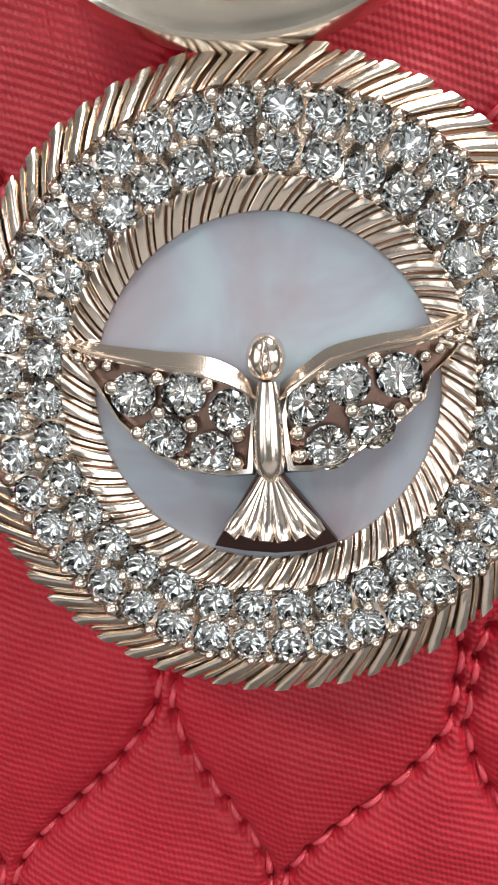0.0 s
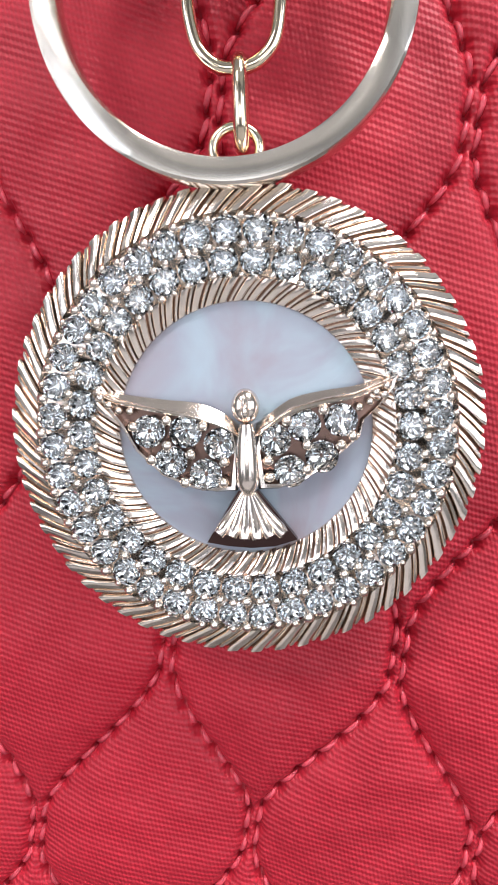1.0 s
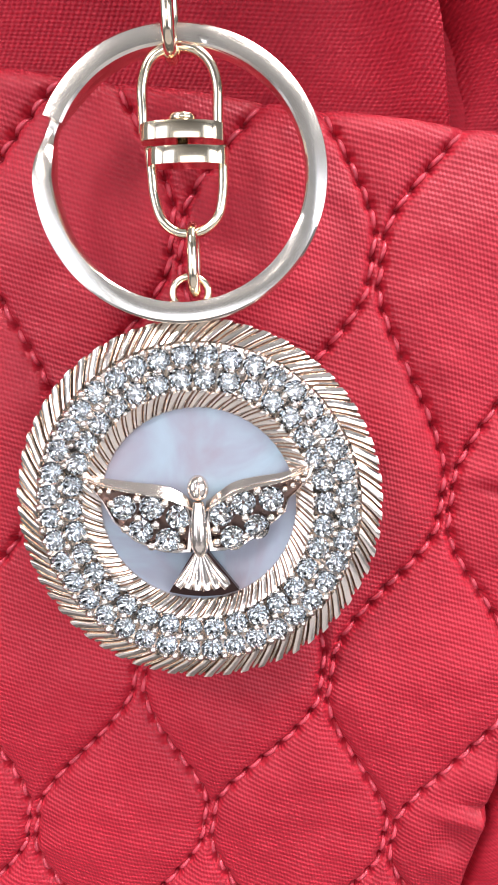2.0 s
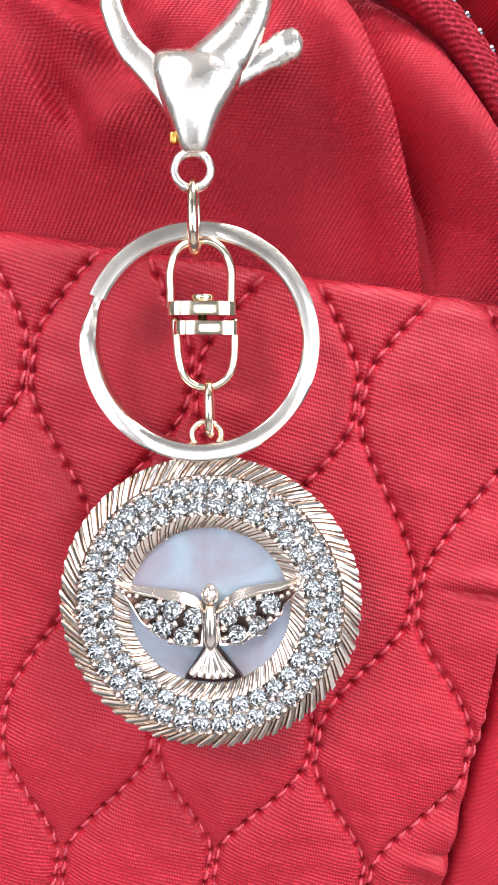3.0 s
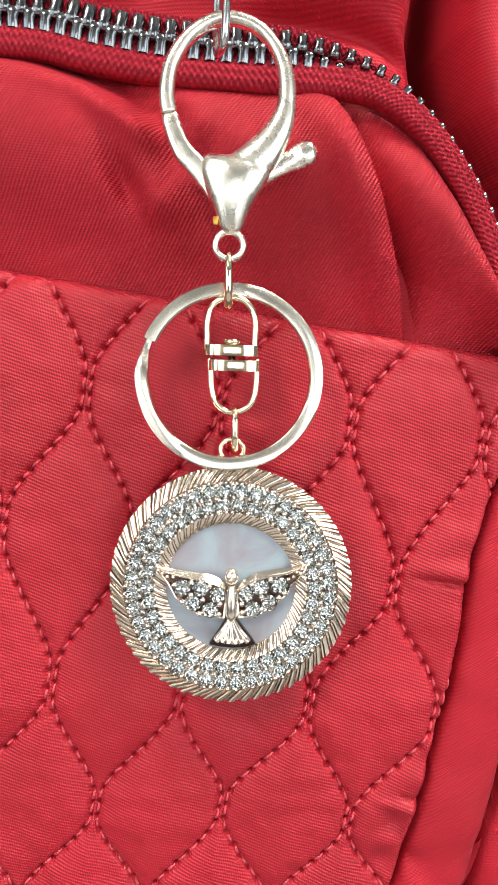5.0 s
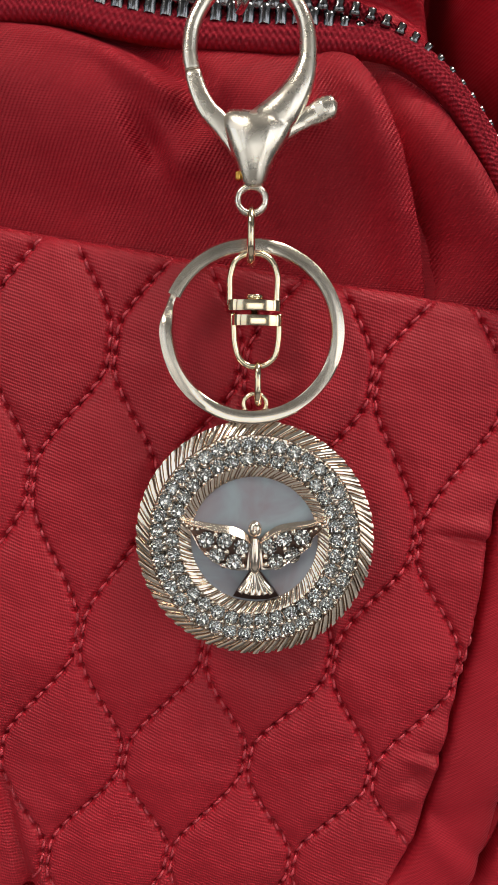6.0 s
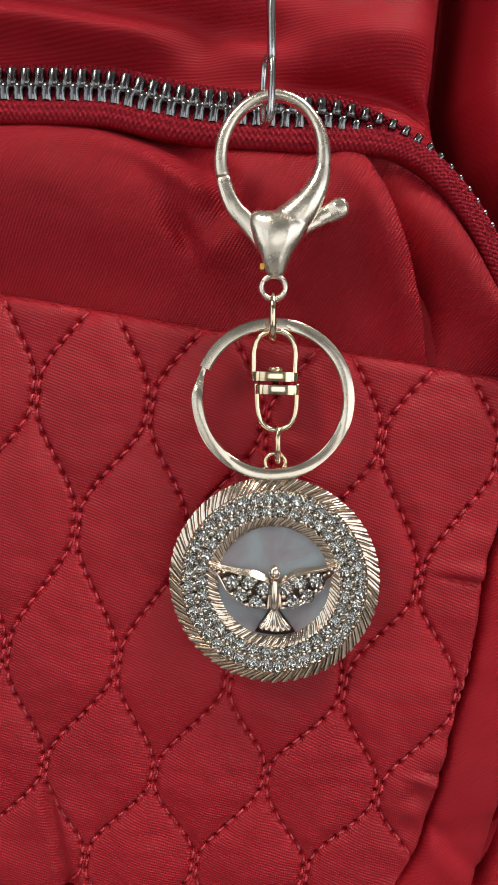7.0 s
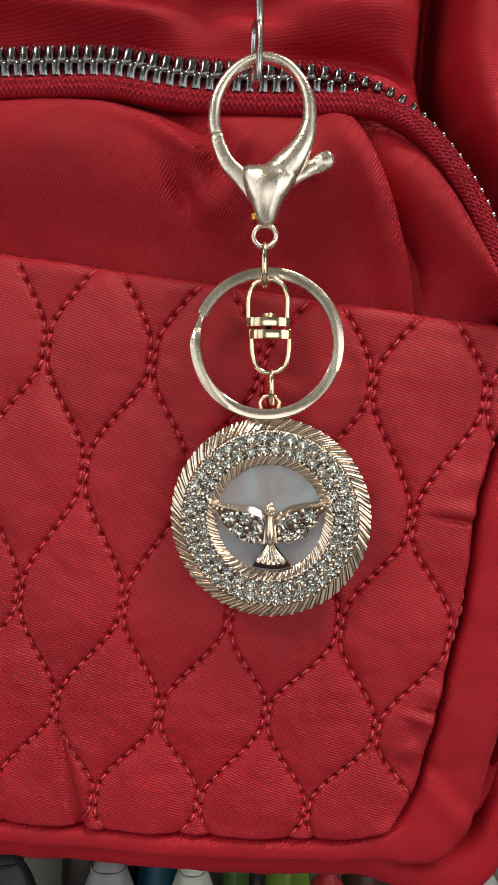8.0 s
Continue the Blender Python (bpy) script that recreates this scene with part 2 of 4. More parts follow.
def lathe(profile, centre, sides=96):
    """Turns (radius, y) pairs about the axis along y through centre (x, z)."""
    verts, faces = [], []
    for r, y in profile:
        for k in range(sides):
            w = 2 * math.pi * k / sides
            verts.append((centre[0] + r * math.cos(w), y, centre[1] + r * math.sin(w)))
    for i in range(len(profile) - 1):
        for k in range(sides):
            m = (k + 1) % sides
            faces.append((i * sides + k, i * sides + m, (i + 1) * sides + m, (i + 1) * sides + k))
    return verts, faces


def sheet(xs, zs):
    """Faces of a grid whose vertices run over columns first."""
    n, m = len(xs), len(zs)
    return [(i * m + j, (i + 1) * m + j, (i + 1) * m + j + 1, i * m + j + 1) for i in range(n - 1) for j in range(m - 1)]


def spline(points, count):
    """An even run of points on a smooth curve through the given ones."""
    p = np.array(points, float)
    p = np.vstack([2 * p[0] - p[1], p, 2 * p[-1] - p[-2]])
    out = []
    for i in range(1, len(p) - 2):
        for t in np.linspace(0, 1, 24, endpoint=False):
            a, b, c, d = p[i - 1 : i + 3]
            out.append(0.5 * (2 * b + (c - a) * t + (2 * a - 5 * b + 4 * c - d) * t * t + (3 * b - a - 3 * c + d) * t**3))
    out = np.array(out + [p[-2]])
    run = np.r_[0, np.cumsum(np.linalg.norm(np.diff(out, axis=0), axis=1))]
    at = np.linspace(0, run[-1], count)
    return np.stack([np.interp(at, run, out[:, k]) for k in range(out.shape[1])], 1)


def rough(x, z, size, seed=0.0):
    """Smooth noise over the bag's front, -1 to 1, with features of a size in centimetres."""
    return noise.noise((x / size + seed, seed * 1.7, z / size))


def ease(t):
    t = np.clip(t, 0, 1)
    return t * t * (3 - 2 * t)


# ---- the room ----
def slab(name, lo, hi, mat, label):
    verts, faces = box(lo, hi)
    return tagged(mesh_object(name, verts, faces, mat, None, label, False, 1.0), kind="structure")


R = ROOM
slab("floor", (R["x0"] - 0.1, R["y0"] - 0.1, R["z0"] - 0.1), (R["x1"] + 0.1, R["y1"] + 0.1, R["z0"]), FLOOR_VINYL, "pale glossy shop floor")
slab("ceiling", (R["x0"] - 0.1, R["y0"] - 0.1, R["z1"]), (R["x1"] + 0.1, R["y1"] + 0.1, R["z1"] + 0.1), CEILING_PAINT, "grey painted shop ceiling")
slab("wall_north", (R["x0"] - 0.1, R["y1"], R["z0"]), (R["x1"] + 0.1, R["y1"] + 0.1, R["z1"]), WALL_PAINT, "grey painted wall behind the bag")
SIDE_WINDOWS = {"wall_west": (R["x0"] - 0.1, R["x0"], -2.05, -0.85), "wall_east": (R["x1"], R["x1"] + 0.1, -2.20, -1.00)}
for name, (x0, x1, y0, y1) in SIDE_WINDOWS.items():
    lot = Lot()
    for a, b, lo, hi in ((R["y0"], y0, R["z0"], R["z1"]), (y1, R["y1"], R["z0"], R["z1"]), (y0, y1, R["z0"], -0.55), (y0, y1, 0.95, R["z1"])):
        lot.add(*box((x0, a, lo), (x1, b, hi)))
    tagged(mesh_object(name, lot.verts, lot.faces, WALL_PAINT, None, "grey painted side wall with an added window", False, 1.0), kind="structure")
# the south wall out of view, with window openings added for the daylight lamps
WINDOWS = [(-1.66, -0.86, -0.85, 1.05), (-0.52, 0.58, -0.25, 0.45), (0.93, 2.17, -0.85, 1.05)]
south, at = Lot(), R["x0"] - 0.1
for wx0, wx1, wz0, wz1 in WINDOWS:
    for x0, x1, z0, z1 in ((at, wx0, R["z0"], R["z1"]), (wx0, wx1, R["z0"], wz0), (wx0, wx1, wz1, R["z1"])):
        south.add(*box((x0, R["y0"] - 0.1, z0), (x1, R["y0"], z1)))
    at = wx1
south.add(*box((at, R["y0"] - 0.1, R["z0"]), (R["x1"] + 0.1, R["y0"], R["z1"])))
tagged(mesh_object("wall_south", south.verts, south.faces, WALL_PAINT, None, "grey painted wall with three added windows", False, 1.0), kind="structure")
for n, (wx0, wx1, wz0, wz1) in enumerate(WINDOWS):
    frame_lot = Lot()
    for lo, hi in (((wx0, wz0), (wx0 + 0.03, wz1)), ((wx1 - 0.03, wz0), (wx1, wz1)), ((wx0 + 0.03, wz0), (wx1 - 0.03, wz0 + 0.03)), ((wx0 + 0.03, wz1 - 0.03), (wx1 - 0.03, wz1))):
        frame_lot.add(*box((lo[0], R["y0"] - 0.08, lo[1]), (hi[0], R["y0"] - 0.03, hi[1])))
    tagged(mesh_object("window_%d" % (n + 1), frame_lot.verts, frame_lot.faces, WHITE_PAINT, None, "white frame of an added window", False, 1.0), kind="structure")
for n, (x0, x1, y0, y1) in enumerate(SIDE_WINDOWS.values()):
    frame_lot = Lot()
    for lo, hi in (((y0, -0.55), (y0 + 0.03, 0.95)), ((y1 - 0.03, -0.55), (y1, 0.95)), ((y0 + 0.03, -0.55), (y1 - 0.03, -0.52)), ((y0 + 0.03, 0.92), (y1 - 0.03, 0.95))):
        frame_lot.add(*box((x0 + 0.03, lo[0], lo[1]), (x1 - 0.03, hi[0], hi[1])))
    tagged(mesh_object("window_%d" % (n + 4), frame_lot.verts, frame_lot.faces, WHITE_PAINT, None, "white frame of an added window", False, 1.0), kind="structure")

# ceiling panels out of view, added for the light from above
PANELS = [(0.65, -0.55), (-1.0, -1.5)]
for px, pz in PANELS:
    lamp = thing("ceiling_light", (px * 100, pz * 100, R["z1"] * 100), "added square white ceiling panel lamp, switched on", "lamp", "ceiling panel lamps")
    v, f = box((px * 100 - 30, pz * 100 - 30, R["z1"] * 100 - 2.5), (px * 100 + 30, pz * 100 + 30, R["z1"] * 100 - 0.2))
    mesh_object("housing", v, f, WHITE_PAINT, lamp, "", False)
    v, f = box((px * 100 - 28, pz * 100 - 28, R["z1"] * 100 - 3.0), (px * 100 + 28, pz * 100 + 28, R["z1"] * 100 - 2.6))
    mesh_object("diffuser", v, f, PANEL, lamp, "glowing diffuser", False)

# ---- the backpack ----
MID = -5.0  # the bag's middle line, cm
bag = thing("backpack", (MID, 6, -9.55), "red nylon backpack with a quilted front pocket, hanging on a hook", "backpack")


def both_sides(right):
    """A path down the right side, carried round to the left by mirroring at the middle line."""
    left = [(2 * MID - x, z) for x, z in right[::-1]]
    return list(right) + left


# zipper line, right half, from the middle outward
ZIP_RIGHT = [(-5.0, 9.12), (-3.5, 9.08), (-2.5, 8.89), (-1.3, 8.73), (0.0, 8.66), (1.0, 8.62), (1.9, 8.46), (2.6, 8.14), (3.3, 7.53), (3.9, 6.75), (4.4, 5.85), (4.85, 4.7), (5.1, 3.4), (5.2, 2.0)]
zip_path = spline([(2 * MID - x, z) for x, z in ZIP_RIGHT[:0:-1]] + ZIP_RIGHT, 420)
zip_run = np.r_[0, np.cumsum(np.linalg.norm(np.diff(zip_path, axis=0), axis=1))]
zip_tan = np.gradient(zip_path, axis=0)
zip_tan /= np.linalg.norm(zip_tan, axis=1)[:, None]
zip_out = np.stack([-zip_tan[:, 1], zip_tan[:, 0]], 1)  # away from the pocket


def zip_height(x):
    """The zipper's height over x, as far as it lies across."""
    return np.interp(x, zip_path[:, 0], zip_path[:, 1])


SEAM_RIGHT = [(5.05, 5.2), (5.0, 3.6), (4.75, 2.0), (4.5, 1.0), (4.3, 0.3), (4.17, -0.6), (4.10, -1.67), (3.96, -2.62), (3.77, -3.46), (3.62, -4.31), (3.42, -5.17), (3.20, -6.2), (2.78, -7.02), (2.1, -7.38), (0.82, -7.53), (-1.5, -7.62), (-4.0, -7.60)]
seam_right = spline(SEAM_RIGHT, 200)


def pocket_top(x):
    return 4.30 - 0.142 * x


_side = seam_right[seam_right[:, 1] > -7.02]
_floor = seam_right[seam_right[:, 1] <= -6.95]


def seam_x(z):
    """How far right the pocket reaches at a height."""
    return np.interp(z, _side[::-1, 1], _side[::-1, 0])


def seam_z(x):
    """How far down the pocket reaches."""
    m = x if x > MID else 2 * MID - x
    return float(np.interp(m, _floor[::-1, 0], _floor[::-1, 1]))


# quilting lattice: row number, and the place of each row's middle joint; rows lie half a step aside in turn
Q_ROWS = spline([(-2, 0.3, 7.6), (-1, 0.0, 5.15), (0, -0.29, 2.68), (1, -0.59, 0.22), (2, -0.87, -2.50), (3, -1.23, -4.80), (4, -1.52, -6.80), (5, -1.8, -8.9)], 800)


def row_place(j):
    return np.interp(j, Q_ROWS[:, 0], Q_ROWS[:, 1]), np.interp(j, Q_ROWS[:, 0], Q_ROWS[:, 2])


def sag(h, j):
    """Where the quilting was sewn a little off its lattice."""
    return 0.15 * np.exp(-(((h - 0.5) / 0.5) ** 2) - ((j - 3) / 0.5) ** 2) - 0.33 * np.exp(-(((h - 1.5) / 0.6) ** 2) - ((j - 1) / 0.55) ** 2)


def lattice_to_bag(h, j):
    x, z = row_place(j)
    return x + 2.299 * h + 0.014 * h * j, z + h * (-0.253 + 0.057 * j) + sag(h, j)


def bag_to_lattice(x, z):
    h, j = np.zeros_like(x), np.zeros_like(x)
    for _ in range(7):
        level = z - h * (-0.253 + 0.057 * j) - sag(h, j)
        j = np.interp(-level, -Q_ROWS[:, 2], Q_ROWS[:, 0])
        h = (x - row_place(j)[0]) / (2.299 + 0.014 * j)
    return h, j


def swing(j):
    """+1 at even rows and -1 at odd ones, flat at the joints."""
    tau = np.clip((np.mod(j, 1) - 0.13) / 0.74, 0, 1)
    g = 0.45 * tau + 0.55 * ease(tau)
    sign = np.where(np.floor(j).astype(int) % 2 == 0, 1.0, -1.0)
    return sign * (1 - 2 * g)


def line_h(m, j):
    return m * 0.5 + 0.25 - (0.25 - 0.026) * (-1) ** m * swing(j)


def stitch_distance(x, z):
    """Distance in cm from points of the pocket to the nearest quilting seam."""
    h, j = bag_to_lattice(x, z)
    best = np.full(x.shape, 9.0)
    for m in range(-14, 7):
        now, ahead = line_h(m, j), line_h(m, j + 0.02)
        lean = (ahead - now) / 0.02 * 2.29 / 2.45
        best = np.minimum(best, np.abs(h - now) * 2.29 / np.sqrt(1 + lean**2))
    return best


def pocket_depth(x, z, d):
    """How far behind the bag's front plane the quilted cloth lies."""
    puff = 0.13 * (1 - np.exp(-((d / 0.36) ** 1.15))) + 0.048 * (1 - np.exp(-((d / 0.055) ** 2)))
    right = np.clip((seam_x(z) - np.abs(x - MID) - MID) / 0.17, 0, 1)
    low = np.clip((z - np.vectorize(seam_z)(x)) / 0.14, 0, 1)
    top = np.clip((pocket_top(x) - z) / 0.3, 0, 1)
    y = 0.15 - puff + 0.04 * np.maximum(0, -z - 2.8)
    y += 0.58 * (1 - np.sqrt(1 - (1 - right) ** 2)) + 0.34 * (1 - np.sqrt(1 - (1 - low) ** 2)) + 0.22 * (1 - np.sqrt(1 - (1 - top) ** 2))
    # puckers along the side seam
    y += 0.045 * np.sin(6.5 * z + 1.5 * np.sin(1.7 * z)) * np.exp(-np.maximum(0, seam_x(z) - x) / 0.4)
    # slack wrinkle above the bottom seam
    slack = x + 4.75 - 0.22 * (-5.0 - z)
    y += 0.16 * np.exp(-((slack / 0.13) ** 2)) * ease((-4.9 - z) / 0.8) - 0.10 * np.exp(-(((slack - 0.4) / 0.3) ** 2)) * ease((-4.9 - z) / 0.8)
    # pinched fold that runs in from the side seam
    fold = z + 0.33 + 0.12 * (x - 3.9)
    y += 0.10 * np.exp(-((fold / 0.07) ** 2)) * ease((x - 3.0) / 0.8) - 0.05 * np.exp(-(((fold - 0.22) / 0.16) ** 2)) * ease((x - 2.9) / 0.8)
    # crumpled corner cell: two hollows and a pinch at the seam
    y += 0.12 * np.exp(-(((x - 3.12) / 0.24) ** 2) - ((z + 4.93) / 0.26) ** 2) + 0.09 * np.exp(-(((x - 2.92) / 0.22) ** 2) - ((z + 5.66) / 0.24) ** 2)
    y += 0.10 * np.exp(-(((z + 4.44 + 0.25 * (x - 3.5)) / 0.06) ** 2)) * ease((x - 3.05) / 0.45) - 0.06 * np.exp(-(((z + 4.62 + 0.2 * (x - 3.5)) / 0.11) ** 2)) * ease((x - 2.5) / 0.6)
    return y


def stitch_runs():
    """Each quilting seam as a line, with where its stitches begin and end along it."""
    rng = random.Random(4)
    runs = []
    for m in range(-13, 6):
        js = np.linspace(-1.6, 4.4, 900)
        x, z = lattice_to_bag(line_h(m, js), js)
        keep = (z < pocket_top(x) - 0.06) & (z > np.array([seam_z(float(np.clip(a, -12.6, 2.6))) for a in x]) + 0.02)
        keep &= (x < seam_x(z) - 0.05) & (x > 2 * MID - seam_x(z) + 0.05)
        x, z = x[keep], z[keep]
        if len(x) < 20:
            continue
        run = np.r_[0, np.cumsum(np.hypot(np.diff(x), np.diff(z)))]
        spans, at = [], 0.02
        while at < run[-1] - 0.2:
            length = rng.uniform(0.17, 0.215)
            spans.append((at, at + length))
            at += length + rng.uniform(0.075, 0.11)
        runs.append((x, z, run, spans))
    return runs


STITCHES = stitch_runs()
HOLES = np.array([(np.interp((a[1] + b[0]) / 2, run, x), np.interp((a[1] + b[0]) / 2, run, z)) for x, z, run, spans in STITCHES for a, b in zip(spans, spans[1:])])


def build_pocket():
    us = np.r_[np.linspace(-14.0, -6.8, 60)[:-1], np.linspace(-6.8, 5.05, 470)]
    vs = np.linspace(0, 1, 470)
    verts = []
    for u in us:
        # columns past the middle lean with the side seams
        if u > 1.0:
            k, foot = (u - 1.0) / 4.05, 1.0 + (u - 1.0) / 4.05 * 1.62
        elif u < -11.0:
            k, foot = (-11.0 - u) / 3.0, -11.0 - (-11.0 - u) / 3.0 * 1.62
        else:
            k, foot = 0.0, u
        lo = seam_z(foot)
        z = lo + vs * (pocket_top(u) - lo)
        if u > 1.0:
            x = 1.0 + k * (seam_x(z) - 1.0)
        elif u < -11.0:
            x = -11.0 + k * (2 * MID - seam_x(z) + 11.0)
        else:
            x = np.full_like(z, u)
        z = z + (pocket_top(x) - pocket_top(u)) * vs
        d = stitch_distance(x, z)
        y = pocket_depth(x, z, d)
        near = HOLES[np.abs(HOLES[:, 0] - x.mean()) < 1.2 + np.ptp(x)]
        if len(near):
            gap = ((x[:, None] - near[None, :, 0]) ** 2 + (z[:, None] - near[None, :, 1]) ** 2).min(1)
            y = y + 0.105 * np.exp(-gap / 0.05**2)
        for a, b, c, e in zip(x, y, z, d):
            y2 = b + 0.06 * rough(a, c, 1.1, 3) * min(1, e / 0.3) + 0.022 * rough(a, c, 0.35, 7)
            verts.append((a, y2, c))
        # the mouth's edge rolls back over the lining
        a, b, c = verts[-1]
        verts += [(a, b + 0.10, c + 0.015), (a, b + 0.22, c - 0.06), (a, b + 0.26, c - 0.5)]
    return mesh_object("quilted_pocket", verts, sheet(us, range(len(vs) + 3)), NYLON_POCKET, bag, "quilted red nylon pocket panel")


pocket = build_pocket()


def build_stitching():
    rng = random.Random(6)
    for x, z, run, spans in STITCHES:
        lot = Lot()
        for s0, s1 in spans:
            ts = np.linspace(s0 - 0.01, s1 + 0.01, 5)
            px, pz = np.interp(ts, run, x), np.interp(ts, run, z)
            py = pocket_depth(px, pz, np.zeros(5)) + np.array([0.055, -0.008, -0.024, -0.008, 0.055])
            skew = np.linspace(-1, 1, 5) * rng.uniform(0.008, 0.022)
            lot.add(*tube(np.stack([px - skew, py, pz], 1), [0.017, 0.028, 0.031, 0.028, 0.017], 6))
        mesh_object("stitching", lot.verts, lot.faces, THREAD, pocket, "dashed red quilting thread")


build_stitching()


def crease(x, z, p):
    """Signed distance to a crease line and how far along it the nearest point is."""
    d = np.hypot(p[:, 0] - x, p[:, 1] - z)
    i = int(np.argmin(d))
    t = p[min(i + 1, 59)] - p[max(i - 1, 0)]
    side = t[0] * (z - p[i, 1]) - t[1] * (x - p[i, 0])
    return (d[i] if side > 0 else -d[i]), i / 59


CREASE_RIGHT = spline([(1.45, 8.15), (1.63, 7.7), (1.97, 6.91), (2.35, 6.01), (2.68, 5.08), (2.82, 4.55), (2.97, 3.8)], 60)
CREASE_LEFT = spline([(-4.9, 8.0), (-3.92, 8.1), (-3.35, 7.98), (-2.71, 7.81), (-2.11, 7.44), (-1.48, 6.99), (-1.1, 6.6)], 60)


zip_turn = ease((np.abs(zip_path[:, 0] - MID) - 5.4) / 3.2)
tape_edge = zip_path - zip_out * (0.60 - 0.20 * zip_turn)[:, None]


def build_upper_panel():
    us, vs = np.r_[np.linspace(-15.0, -7.0, 60)[:-1], np.linspace(-7.0, 1.2, 150)[:-1], np.linspace(1.2, 3.4, 150)[:-1], np.linspace(3.4, 4.75, 34)], np.linspace(0, 1, 120)
    verts = []
    for u in us:
        bottom, top = pocket_top(u) - 0.9, float(np.interp(u, tape_edge[:, 0], tape_edge[:, 1]))
        top = max(top, bottom + 0.5)
        for v in vs:
            z = bottom + v * (top - bottom)
            x = u
            rise = min(1.0, max(0.0, (z - pocket_top(x) + 0.1) / max(0.4, top - pocket_top(x) + 0.1)))
            y = 0.56 - 0.94 * math.sin(math.pi * rise**1.7) ** 0.85
            soft = min(1.0, 0.15 + 2.5 * rise)
            y += 0.11 * soft * rough(x, z, 2.3, 1) + 0.05 * rough(x, z, 0.9, 5) + 0.015 * rough(x, z, 0.3, 2)
            if x > -5.5:
                keep = y
                # a sharp crease with a broad hollow on its far side
                d, s = crease(x, z, CREASE_RIGHT)
                fade = min(1.0, 3 * s + 0.35)
                hollow = math.exp(-max(0.0, d) / 0.45) * float(ease((d + 0.09) / 0.15))
                y += fade * (1.05 * hollow - 0.34 * math.exp(-(((d + 0.34) / 0.34) ** 2)))
                # a ridge with a hollow above it, under the tape
                d, s = crease(x, z, CREASE_LEFT)
                y += (0.62 * math.exp(-(((d - 0.42) / 0.30) ** 2)) * s - 0.26 * math.exp(-(((d + 0.08) / 0.24) ** 2)) * min(1.0, 0.3 + s)) * (1 - float(ease((s - 0.8) / 0.2)))
                # a dimple and the small bump beside it
                lean = x + 1.95 + 0.45 * (z - 6.3)
                y += 0.30 * math.exp(-((lean / 0.22) ** 2 + ((z - 6.3) / 0.42) ** 2)) + 0.34 * math.exp(-(((x + 1.05) / 0.45) ** 2 + ((z - 6.75) / 0.32) ** 2)) - 0.22 * math.exp(-(((x + 1.4) / 0.36) ** 2 + ((z - 5.95) / 0.32) ** 2))
                y = keep + (y - keep) * soft
                # gathers under the tape
                y += 0.085 * math.sin(5.2 * x + 1.3 * rough(x, z, 1.4, 8)) * math.exp(-max(0.0, top - z) / 0.75) * float(ease((x + 1.2) / 1.2)) * min(1.0, 4 * (1.02 - rise))
            if z < pocket_top(x) + 0.1:
                y = max(y, 0.46)
            verts.append((x, y, z))
    return mesh_object("upper_panel", verts, sheet(us, vs), NYLON_UPPER, bag, "smooth puckered red nylon panel")


build_upper_panel()


